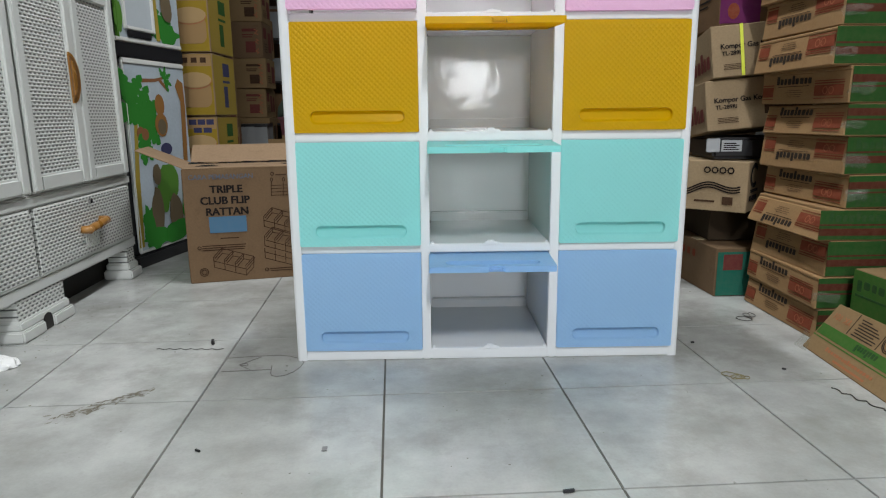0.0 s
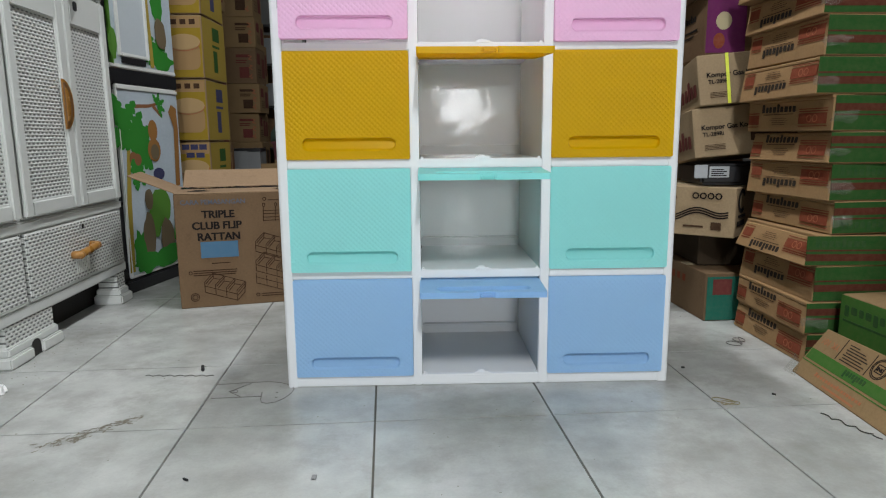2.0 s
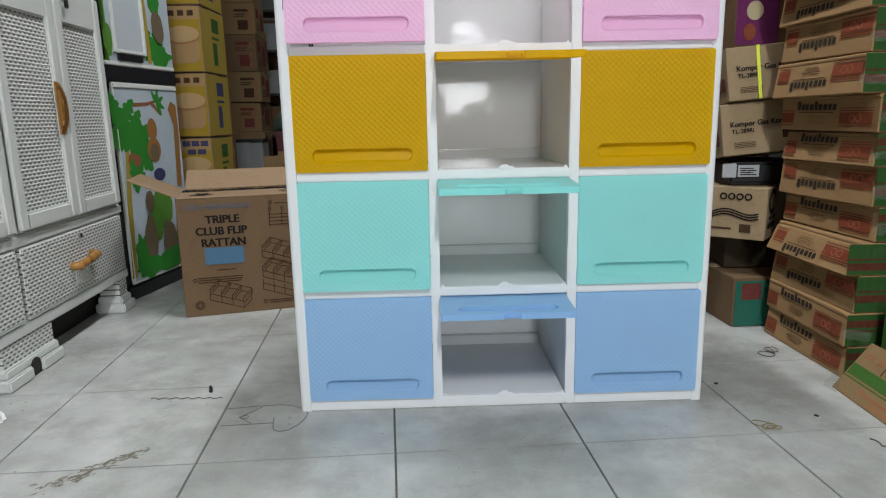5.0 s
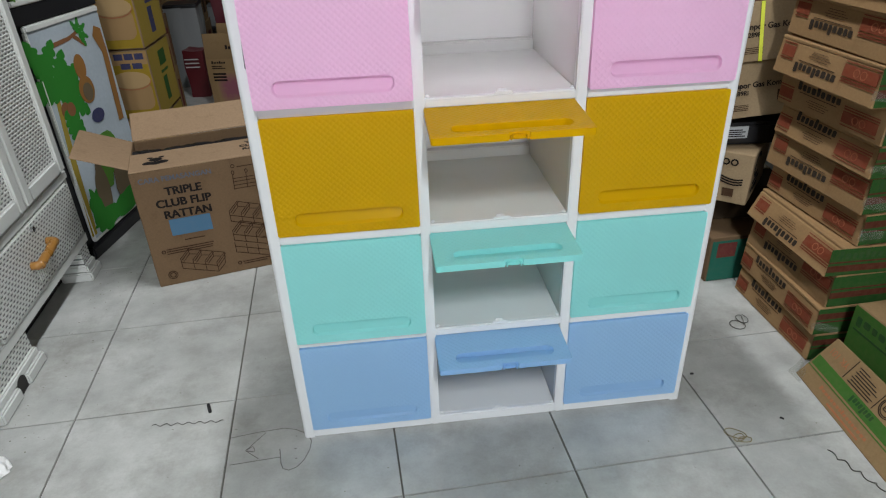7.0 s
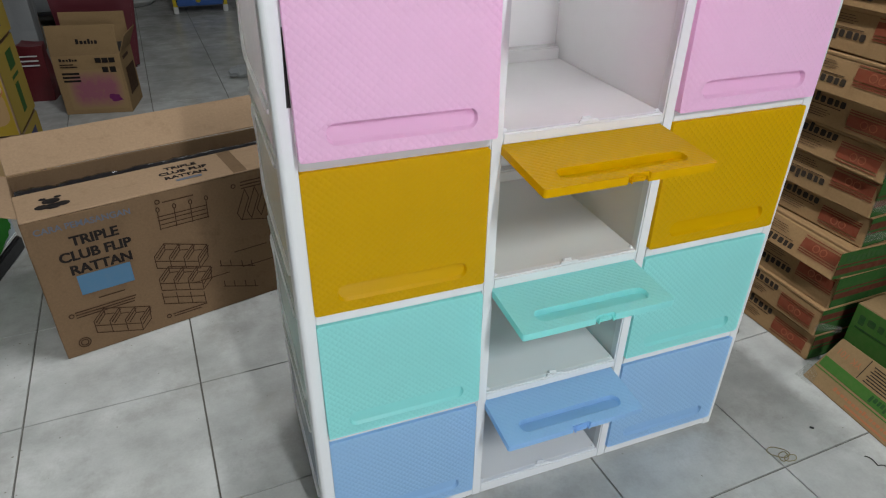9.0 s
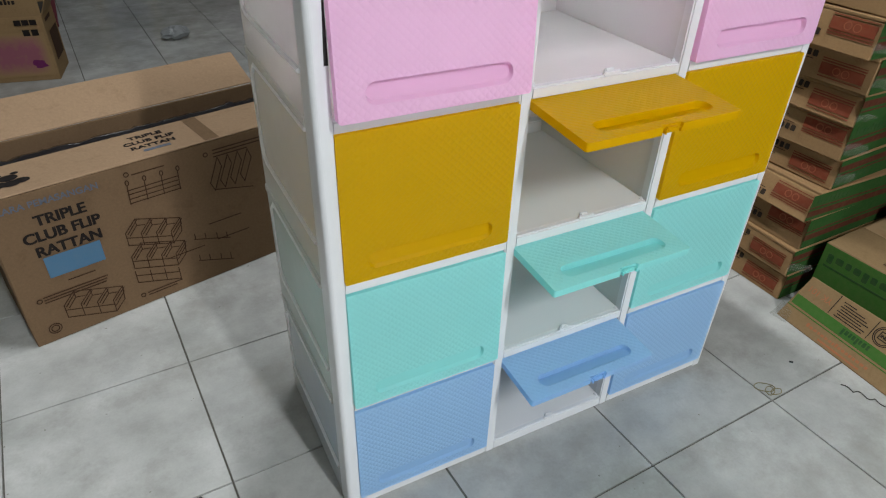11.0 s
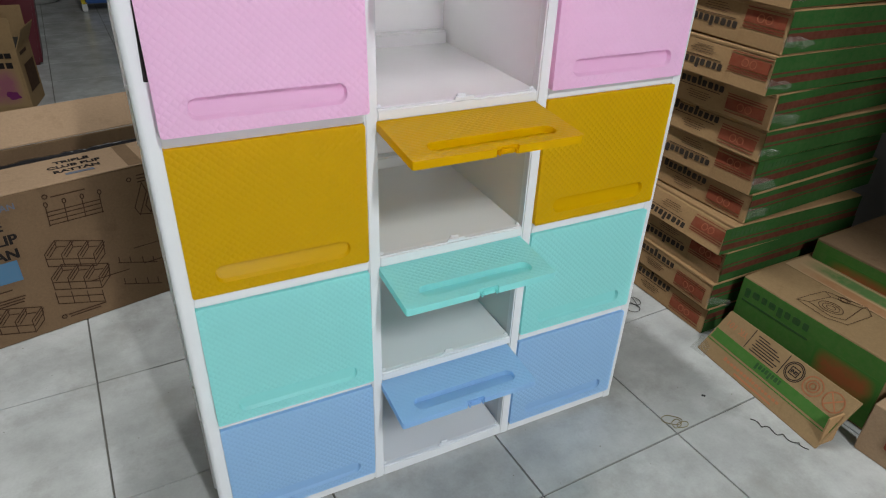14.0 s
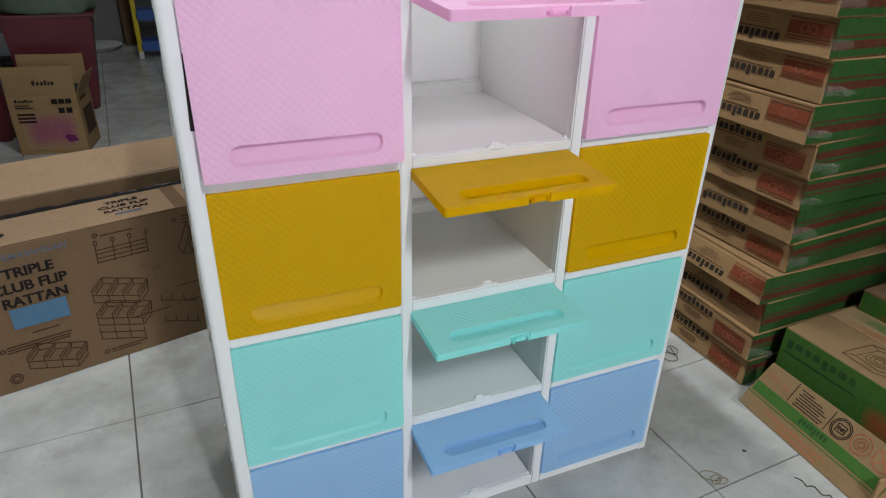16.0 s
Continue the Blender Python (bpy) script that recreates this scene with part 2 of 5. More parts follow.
BLACK = surface("black_plastic", (0.012, 0.012, 0.014), 0.4, vary=0.3)
GLOSSY_BLACK = surface("black_plastic_film", (0.015, 0.013, 0.014), 0.14, vary=0.3, spec=0.6)
# near-black stand-in for shade inside openings and under the wardrobe
DARK = surface("painted_shade", (0.02, 0.018, 0.016), 0.8, vary=0.3)
AMBER = surface("amber_plastic", (0.36, 0.17, 0.04), 0.28, fine=30, broad=12, vary=0.35, relief=0.1)
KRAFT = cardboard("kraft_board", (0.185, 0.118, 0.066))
KRAFT_OLD = cardboard("dusty_kraft_board", (0.35, 0.214, 0.102), crease=0.5)
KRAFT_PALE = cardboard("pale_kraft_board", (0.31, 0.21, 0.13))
KRAFT_MID = cardboard("tan_board", (0.27, 0.178, 0.088), crease=0.4)
KRAFT_CREAM = cardboard("cream_board", (0.34, 0.25, 0.15))
BOARD_NEAR_BLACK = cardboard("near_black_board", (0.05, 0.034, 0.02))
KRAFT_DARK = cardboard("dark_kraft_board", (0.16, 0.095, 0.05))
CHROME = surface("chrome", (0.6, 0.6, 0.6), 0.2, metal=1.0, vary=0.1)
INK_BLACK = ink("black_ink", (0.012, 0.01, 0.01), 0.05)
INK_RED = ink("red_ink", (0.20, 0.042, 0.02), 0.3)
INK_RUST = ink("rust_ink", (0.36, 0.12, 0.06))
INK_DARK_RED = ink("dark_red_ink", (0.075, 0.018, 0.010), 0.2)
INK_GREEN = ink("green_ink", (0.018, 0.073, 0.015), 0.12)
INK_DEEP = ink("deep_green_ink", (0.02, 0.07, 0.02), 0.15)
INK_LEAF = ink("bright_green_ink", (0.042, 0.13, 0.022), 0.15)
INK_WORD = ink("wordmark_ink", (0.03, 0.023, 0.018), 0.1)
INK_BLUE = ink("blue_ink", (0.068, 0.155, 0.25), 0.1)
INK_FADED = ink("faded_blue_ink", (0.085, 0.11, 0.15), 0.35)
DARK_AMBER = surface("dark_amber_plastic", (0.17, 0.075, 0.02), 0.3, vary=0.3)
INK_BROWN = ink("brown_line_ink", (0.045, 0.022, 0.012), 0.2)
TAPE = surface("clear_tape", (0.40, 0.33, 0.21), 0.15, vary=0.1, spec=0.7)


# ---- building helpers ----
def part(name, bm, material, parent=None, label="", m=None, smooth=False):
    mesh = bpy.data.meshes.new(name)
    bm.normal_update()
    bm.to_mesh(mesh)
    bm.free()
    mesh.materials.append(material)
    if smooth:
        mesh.shade_smooth()
    ob = new(name, mesh)
    if parent:
        ob.parent = parent
    if m is not None:
        ob.matrix_local = m
    if label:
        tagged(ob, label)
    return ob


def thing(name, label, category, m, group="", kind=""):
    ob = new(name)
    ob.empty_display_size = 0.1
    ob.matrix_world = m
    return tagged(ob, label, category, group, kind)


def box(bm, x0, y0, z0, x1, y1, z1):
    v = [bm.verts.new((x, y, z)) for z in (z0, z1) for y in (y0, y1) for x in (x0, x1)]
    for f in ((0, 2, 3, 1), (4, 5, 7, 6), (0, 1, 5, 4), (2, 6, 7, 3), (0, 4, 6, 2), (1, 3, 7, 5)):
        bm.faces.new([v[i] for i in f])
    return v


def boxes(*dims, bevel=0.0, seg=2):
    bm = bmesh.new()
    for d in dims:
        box(bm, *d)
    if bevel:
        bmesh.ops.bevel(bm, geom=bm.edges[:], offset=bevel, segments=seg, affect="EDGES", clamp_overlap=True)
    return bm


def plate(outline, y0, y1, bm=None):
    """A flat shape in the x-z plane, given by (x, z), from depth y0 (front) to y1."""
    bm = bm or bmesh.new()
    a = [bm.verts.new((x, y0, z)) for x, z in outline]
    b = [bm.verts.new((x, y1, z)) for x, z in outline]
    bm.faces.new(a)
    bm.faces.new(b[::-1])
    for i in range(len(a)):
        k = (i + 1) % len(a)
        bm.faces.new((a[k], a[i], b[i], b[k]))
    return bm


def rounded(x0, z0, x1, z1, r, n=4):
    pts = []
    for cx, cz, a0 in ((x1 - r, z0 + r, -90), (x1 - r, z1 - r, 0), (x0 + r, z1 - r, 90), (x0 + r, z0 + r, 180)):
        pts += [(cx + r * math.cos(radians(a0 + 90 * i / n)), cz + r * math.sin(radians(a0 + 90 * i / n))) for i in range(n + 1)]
    return pts


def bars(rects, thick=0.0007):
    """Printed bars on a face that looks to -y: (x0, z0, x1, z1)."""
    return boxes(*[(x0, -thick, z0, x1, 0, z1) for x0, z0, x1, z1 in rects])


def bars_each(name, rects, material, parent, m, thick=0.0007):
    """The same, each bar a part of its own."""
    for r in rects:
        part(name, bars([r], thick), material, parent, m=m)


def stuff(ob):
    return tagged(ob, kind="stuff")


def strokes(lines, width, thick=0.0006):
    """Drawn lines on a face that looks to -y: chains of (x, z)."""
    bm = bmesh.new()
    for chain in lines:
        for (xa, za), (xb, zb) in zip(chain, chain[1:]):
            d = Vector((xb - xa, zb - za))
            if d.length < 1e-6:
                continue
            d = d.normalized() * width / 2
            plate([(xa - d.x + d.y, za - d.y - d.x), (xb + d.x + d.y, zb + d.y - d.x), (xb + d.x - d.y, zb + d.y + d.x), (xa - d.x - d.y, za - d.y + d.x)], -thick, 0, bm)
    return bm


def lettering(words, size, material, parent, m, label="", name="lettering", bold=0.0, align="CENTER", heavy=0.0):
    """Printed words; heavy prints them twice, a little apart, for a fatter stroke."""
    curve = bpy.data.curves.new(name, "FONT")
    curve.body, curve.size, curve.extrude, curve.offset = words, size, 0.0004, bold
    curve.align_x, curve.align_y, curve.space_line = align, "CENTER", 0.86
    tmp = bpy.data.objects.new(name, curve)
    scene.collection.objects.link(tmp)
    bpy.context.view_layer.update()
    mesh = bpy.data.meshes.new_from_object(tmp.evaluated_get(bpy.context.evaluated_depsgraph_get()))
    bpy.data.objects.remove(tmp)
    if heavy:
        bm = bmesh.new()
        bm.from_mesh(mesh)
        twin = bmesh.ops.duplicate(bm, geom=bm.verts[:] + bm.edges[:] + bm.faces[:])["geom"]
        bmesh.ops.translate(bm, verts=[v for v in twin if isinstance(v, bmesh.types.BMVert)], vec=(heavy, 0, 0.0002))
        bm.to_mesh(mesh)
        bm.free()
    mesh.materials.clear()
    mesh.materials.append(material)
    ob = new(name, mesh)
    ob.parent, ob.matrix_local = parent, m
    return tagged(ob, label) if label else ob


def tube(points, radius, n=6, closed=False, bm=None):
    """A round wire along points."""
    bm = bm or bmesh.new()
    pts = [Vector(p) for p in points]
    rings = []
    for i, p in enumerate(pts):
        a = pts[i - 1] if i or closed else p
        b = pts[(i + 1) % len(pts)] if i + 1 < len(pts) or closed else p
        d = (b - a).normalized()
        side = d.cross(Vector((0, 0, 1)))
        side = side.normalized() if side.length > 1e-3 else Vector((1, 0, 0))
        up = side.cross(d)
        rings.append([bm.verts.new(p + radius * (math.cos(2 * math.pi * k / n) * side + math.sin(2 * math.pi * k / n) * up)) for k in range(n)])
    for i in range(len(rings) - (0 if closed else 1)):
        r, s = rings[i], rings[(i + 1) % len(rings)]
        for k in range(n):
            bm.faces.new((r[k], r[(k + 1) % n], s[(k + 1) % n], s[k]))
    if not closed:
        bm.faces.new(rings[0][::-1])
        bm.faces.new(rings[-1])
    bmesh.ops.recalc_face_normals(bm, faces=bm.faces[:])
    return bm


def board_box(lx, ly, lz, seed, sag=0.004, cuts=4):
    """A carton's outside with slightly bulging, uneven walls."""
    bm = bmesh.new()
    box(bm, 0, 0, 0, lx, ly, lz)
    bmesh.ops.bevel(bm, geom=bm.edges[:], offset=0.003, segments=1, affect="EDGES")
    bmesh.ops.subdivide_edges(bm, edges=[e for e in bm.edges if e.calc_length() > 0.05], cuts=cuts, use_grid_fill=True)
    for v in bm.verts:
        w = noise.noise_vector(v.co * 6 + Vector((seed * 3.1, seed, 0)))
        inner = min(1, v.co.z / 0.02)
        v.co += w * sag * inner
    return bm


# ---- the room ----
# the near right wall and its return are unseen, added to shade the cartons
room = [("wall_left", (-2.25, -9.2, 0, -2.05, 9.8, 4.3)), ("wall_right", (2.55, 0.9, 0, 2.75, 9.8, 4.3)), ("wall_right_front", (1.4, -9.0, 0, 1.55, 0.9, 4.3)), ("wall_right_return", (1.55, 0.75, 0, 2.75, 0.9, 4.3)), ("wall_back", (-2.05, 9.6, 0, 2.55, 9.8, 4.3))]
for name, d in room:
    tagged(part(name, boxes(d), PLASTER), "pale painted plaster shop wall", "wall", kind="structure")
tagged(part("wall_front", boxes((-2.05, -9.2, 0, -0.38, -9.0, 4.3), (1.22, -9.2, 0, 2.55, -9.0, 4.3), (-0.38, -9.2, 2.8, 1.22, -9.0, 4.3)), PLASTER), "pale painted wall round the open shop front", "wall", kind="structure")
tagged(part("ceiling", boxes((-2.25, -9.2, 4.3, 2.75, 9.8, 4.4)), CEILING), "plain white painted ceiling", "ceiling", kind="structure")
tagged(part("ground", boxes((-60, -60, -0.3, 60, -9.2, -0.05)), GROUT), "grey paved ground outside the shop", "ground", kind="structure")
floor = tagged(part("floor", boxes((-2.75, -9.2, -0.2, 2.9, 9.8, -0.005)), GROUT), "floor of pale grey glazed ceramic tiles with dark joints", "floor", kind="structure")
for lx, ly, lz, watts in LAMPS:
    lamp = thing("ceiling_lamp", "white tube lamp on the ceiling", "lamp", pose(lx, ly, 4.3), "tube lamps on the ceiling")
    part("housing", boxes((-0.05, -0.63, -0.07, 0.05, 0.63, 0), bevel=0.01), WARDROBE_WHITE, lamp)
    part("end_cap", boxes((-0.03, -0.63, -0.13, 0.03, -0.605, -0.07), bevel=0.004), WARDROBE_WHITE, lamp)
    part("end_cap", boxes((-0.03, 0.605, -0.13, 0.03, 0.63, -0.07), bevel=0.004), WARDROBE_WHITE, lamp)
# ---- the flip-door cabinet ----
CAB = pose(-0.381, 1.904, 0, 0, 0, -2.35)
CW, CD, CH = 1.172, 0.47, 1.352
COLS = [(0.029, 0.385), (0.411, 0.769), (0.796, 1.152)]
TIERS = [("blue", 0.034), ("mint", 0.362), ("yellow", 0.692), ("pink", 1.018)]
DOOR_W, DOOR_H = 0.355, 0.303
cabinet = thing("flip_door_cabinet", "white plastic cabinet with pink, yellow, mint and blue rattan-pattern flip doors", "cabinet", CAB)


def door_mesh(w, h, name, notched):
    """A moulded door leaf with a sunk finger grip near its lower edge; front face looks to -y, hinge line at z = h.
    The grip is deep under its upper lip and runs out towards its lower one. A raised door shows the notch of its latch."""
    bm = bmesh.new()
    outer = rounded(0, 0, w, h, 0.005, 3)
    if notched:
        xc = w / 2 + 0.01
        outer += [(xc - 0.023, 0), (xc - 0.023, 0.007), (xc + 0.023, 0.007), (xc + 0.023, 0)]
    sx0, sx1, sz0, sz1 = 0.047, w - 0.040, 0.024, 0.062
    slot = rounded(sx0, sz0, sx1, sz1, 0.0175, 6)
    deep = rounded(sx0 + 0.0025, sz0 + 0.006, sx1 - 0.0025, sz1 - 0.0015, 0.0145, 6)
    f0 = [bm.verts.new((x, 0.0, z)) for x, z in outer]
    f1 = [bm.verts.new((x, 0.0, z)) for x, z in slot]
    edges = [bm.edges.new((r[i], r[(i + 1) % len(r)])) for r in (f0, f1) for i in range(len(r))]
    bmesh.ops.triangle_fill(bm, use_beauty=True, edges=edges)
    f2 = [bm.verts.new((x, 0.004 + 0.0115 * (z - sz0) / (sz1 - sz0), z)) for x, z in deep]
    for i in range(len(f1)):
        k = (i + 1) % len(f1)
        bm.faces.new((f1[i], f1[k], f2[k], f2[i]))
    bm.faces.new(f2)
    rim = [bm.verts.new((x, 0.017, z)) for x, z in outer]
    for i in range(len(f0)):
        k = (i + 1) % len(f0)
        bm.faces.new((f0[k], f0[i], rim[i], rim[k]))
    bm.faces.new(rim[::-1])
    bmesh.ops.recalc_face_normals(bm, faces=bm.faces[:])
    bm.normal_update()
    mesh = bpy.data.meshes.new(name)
    bm.to_mesh(mesh)
    bm.free()
    return mesh


DOOR_SHAPES = {flag: door_mesh(DOOR_W, DOOR_H, "door", flag) for flag in (False, True)}


def door(colour, m, label="", raised=False):
    mesh = DOOR_SHAPES[raised].copy()
    mesh.materials.append(WEAVE[colour])
    mesh.materials.append(SMOOTH[colour])
    mesh.materials.append(REAR[colour])
    for f in mesh.polygons:
        c = f.center
        if c.y > 0.0002:
            f.material_index = 2 if c.y > 0.0165 else 1
    ob = new("door", mesh)
    ob.parent, ob.matrix_local = cabinet, m
    if label:
        tagged(ob, label)
    if raised:
        x = DOOR_W / 2 + 0.01
        part("latch", boxes((x - 0.015, 0.003, -0.003, x + 0.013, 0.013, 0.0075), bevel=0.002), SMOOTH[colour], ob)
        part("latch_pin", boxes((x - 0.0195, 0.006, -0.005, x - 0.0165, 0.014, 0.0075), bevel=0.0008, seg=1), SMOOTH[colour], ob)
        part("latch_pin", boxes((x + 0.0155, 0.006, -0.005, x + 0.0185, 0.014, 0.0075), bevel=0.0008, seg=1), SMOOTH[colour], ob)
    return ob


# body: sides, posts, rails, floors and back sheets
for x0, x1 in ((0.0, 0.004), (CW - 0.004, CW)):
    part("side_panel", boxes((x0, 0.046, 0.0, x1, CD, CH - 0.02), bevel=0.001, seg=1), MILKY, cabinet, "milky translucent side panel")
for x0, x1 in ((-0.001, 0.029), (1.152, CW + 0.001)):
    turn = [radians(180 + 15 * k) for k in range(7)]
    ring = [(-0.0015 + 0.011 + 0.011 * math.cos(a), 0.0115 + 0.011 * math.sin(a)) for a in turn] + [(0.029, 0.0005), (0.029, 0.034), (-0.0015, 0.052)]
    if x0 > 0.5:
        ring = [(CW - x, y) for x, y in ring][::-1]
    post = bmesh.new()
    lo, hi = [post.verts.new((x, y, 0)) for x, y in ring], [post.verts.new((x, y, CH)) for x, y in ring]
    post.faces.new(lo[::-1])
    post.faces.new(hi)
    for k in range(len(lo)):
        post.faces.new((lo[k], lo[(k + 1) % len(lo)], hi[(k + 1) % len(lo)], hi[k]))
    bmesh.ops.recalc_face_normals(post, faces=post.faces[:])
    part("corner_post", post, WHITE, cabinet)
for x0, x1 in ((0.385, 0.411), (0.769, 0.796)):
    part("post", boxes((x0, 0.001, 0.0, x1, 0.026, CH - 0.02), bevel=0.003), WHITE, cabinet)
RAILS = [(0.0, 0.034), (0.337, 0.362), (0.665, 0.692), (0.995, 1.018), (1.322, CH)]
for z0, z1 in RAILS:
    for x0, x1 in COLS:
        part("rail", boxes((x0 - 0.001, 0.002, z0, x1 + 0.001, 0.024, z1), bevel=0.003), WHITE, cabinet)
part("top_panel", boxes((0.002, 0.004, CH - 0.02, CW - 0.002, CD, CH + 0.004), bevel=0.006), TOP_WHITE, cabinet)
for z0, z1 in RAILS[:4]:
    for x0, x1 in COLS:
        part("shelf", boxes((x0 + 0.0005, 0.014, z1 - 0.013, x1 - 0.0005, CD - 0.0065, z1 + 0.0005), bevel=0.0006, seg=1), INNER, cabinet)
# slit beside the upper left door: a dark plate paints the hollow's shade
slit = plate([(0.0220, 1.110), (0.0290, 1.110), (0.0290, 1.235), (0.0272, 1.235)], -0.0006, 0.003)
part("hinge_slit", slit, DARK, cabinet, "dark plate standing in for the shaded slit by the pink door")
# dividers, flush with the posts in the middle cells
for x in (0.4065, 0.7705):
    part("divider", boxes((x, 0.024, 0.005, x + 0.003, CD - 0.007, CH - 0.022)), DIVIDER, cabinet)
for colour, z in TIERS:
    for x0, x1 in COLS:
        part("back_panel", boxes((x0 - 0.01, CD - 0.006, z - 0.004, x1 + 0.01, CD - 0.002, z + 0.314)), BACKING, cabinet)
        part("back_lip", boxes((x0 + 0.002, CD - 0.04, z - 0.004, x1 - 0.002, CD - 0.0065, z + 0.032), bevel=0.004), INNER, cabinet)
for z in (0.337, 0.668, 0.998):
    for x in (-0.003, CW - 0.001):
        part("side_rib", boxes((x, 0.053, z - 0.006, x + 0.004, CD, z + 0.012), bevel=0.0015), MILKY, cabinet)

for colour, z in TIERS:
    for x in (-0.0035, CW - 0.0005):
        y0, y1, z0, z1 = 0.056, 0.433, z + 0.07, z + 0.297
        ridge = [(y0, z0), (y1 - 0.03, z0), (y1 - 0.008, z0 + 0.01), (y1, z0 + 0.035), (y1, z1 - 0.03), (y1 - 0.03, z1), (y0, z1)]
        part("side_ridge", tube([(x + 0.002, y, w) for y, w in ridge], 0.005, 6), TOP_WHITE, cabinet)

TILT = {("pink", 0): 3.2, ("mint", 0): 1.8, ("pink", 2): 1.6, ("yellow", 2): 0.8}
PROUD = {("pink", 0): -0.010}
LIFT = {("pink", 0): 0.006}
for colour, z in TIERS:
    for col in (0, 2):
        x0 = COLS[col][0]
        lean = TILT.get((colour, col), 0.2)
        hinge = pose(x0, -0.004 + PROUD.get((colour, col), 0), z + DOOR_H + LIFT.get((colour, col), 0), -lean) @ pose(0, 0, -DOOR_H)
        leaf_ob = door(colour, hinge)
        if (colour, col) == ("pink", 2):
            part("rust_mark", strokes([[(0.034, 0.262), (0.044, 0.250)], [(0.043, 0.263), (0.033, 0.254)]], 0.0035, 0.0004), INK_RUST, leaf_ob, "small rust-coloured cross mark", m=pose(0, -0.0004, 0))
FLAPS = {"blue": (0.135, 3.0, 0.331), "mint": (0.150, 3.0, 0.664), "yellow": (0.172, 3.6, 0.994), "pink": (0.172, 3.0, 1.318)}
for colour, z in TIERS:
    reach, droop, zh = FLAPS[colour]
    # raised to the level and pushed part of the way into its cell
    m = pose(COLS[1][0] - 0.003, -reach, zh - reach * math.tan(radians(droop)), 0, 0, 0) @ pose(0, 0, 0, -90 + droop, 0, 0)
    ob = door(colour, m, colour + " flip door, raised open and half slid into its cell", True)
    ob.scale.x = 0.359 / DOOR_W
    part("catch", boxes((0.575, 0.003, z - 0.004, 0.618, 0.011, z + 0.006), bevel=0.002), WHITE, cabinet)
    part("catch_tip", boxes((0.583, 0.009, z - 0.004, 0.604, 0.017, z + 0.010), bevel=0.002), WHITE, cabinet)
    part("stop", boxes((0.758, 0.012, z - 0.003, 0.766, 0.02, z + 0.006), bevel=0.002), WHITE, cabinet)
    part("stop", boxes((0.415, 0.012, z - 0.003, 0.423, 0.02, z + 0.006), bevel=0.002), WHITE, cabinet)

# ---- the open carton of the cabinet ----
carton = thing("open_carton", "large open brown carton with black lettering and assembly drawings", "box", pose(-1.018, 2.888, 0, 0, 0, 11.9))
BL, BD, BH = 1.02, 0.40, 0.515
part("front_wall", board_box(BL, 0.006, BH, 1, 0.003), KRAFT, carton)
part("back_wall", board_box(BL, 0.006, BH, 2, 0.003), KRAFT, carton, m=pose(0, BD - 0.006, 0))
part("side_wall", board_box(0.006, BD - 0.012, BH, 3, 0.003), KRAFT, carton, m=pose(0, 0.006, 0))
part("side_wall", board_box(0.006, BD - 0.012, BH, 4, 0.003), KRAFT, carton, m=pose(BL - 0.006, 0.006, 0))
part("bottom", boxes((0.006, 0.006, 0.002, BL - 0.006, BD - 0.006, 0.008)), KRAFT, carton)
# flaps share the walls' board; light from above is put into their paler colour
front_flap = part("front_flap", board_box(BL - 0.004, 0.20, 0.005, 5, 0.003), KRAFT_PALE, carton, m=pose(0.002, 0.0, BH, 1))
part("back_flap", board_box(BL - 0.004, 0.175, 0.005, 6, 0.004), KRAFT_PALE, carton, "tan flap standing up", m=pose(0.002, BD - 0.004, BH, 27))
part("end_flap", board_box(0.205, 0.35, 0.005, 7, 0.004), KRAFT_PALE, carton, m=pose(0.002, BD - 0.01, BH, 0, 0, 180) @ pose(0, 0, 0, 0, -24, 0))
# black wrap at the flap edge; its drop also paints the shade inside
liner = bmesh.new()
rows = []
for i in range(61):
    f = i / 60
    w = 0.008 * noise.noise(Vector((f * 14, 0, 0))) + 0.008 * noise.noise(Vector((f * 45, 3, 0)))
    rows.append([liner.verts.new((0.012 + f * (BL - 0.024), y, z + w)) for y, z in ((0.10, 0.44), (0.196, 0.512), (0.213, 0.529), (0.246, 0.520), (0.262, 0.45), (0.392, 0.30))])
for a, b in zip(rows, rows[1:]):
    for k in range(5):
        liner.faces.new((a[k], b[k], b[k + 1], a[k + 1]))
part("liner", liner, GLOSSY_BLACK, carton, "dark plastic wrap inside", smooth=True)
lettering("TRIPLE", 0.047, INK_BLACK, carton, pose(0.182, -0.004, 0.422, 90), bold=0.0009, heavy=0.0022)
lettering("CLUB FLIP", 0.047, INK_BLACK, carton, pose(0.174, -0.004, 0.372, 90), bold=0.0009, heavy=0.0022)
lettering("RATTAN", 0.047, INK_BLACK, carton, pose(0.180, -0.004, 0.322, 90), bold=0.0009, heavy=0.0022)
lettering("CARA PEMASANGAN", 0.029, INK_FADED, carton, pose(0.165, -0.004, 0.478, 90), bold=0.0005)
part("blue_panel", bars([(0.100, 0.228, 0.260, 0.301)]), INK_BLUE, carton, m=pose(0, -0.0038, 0))
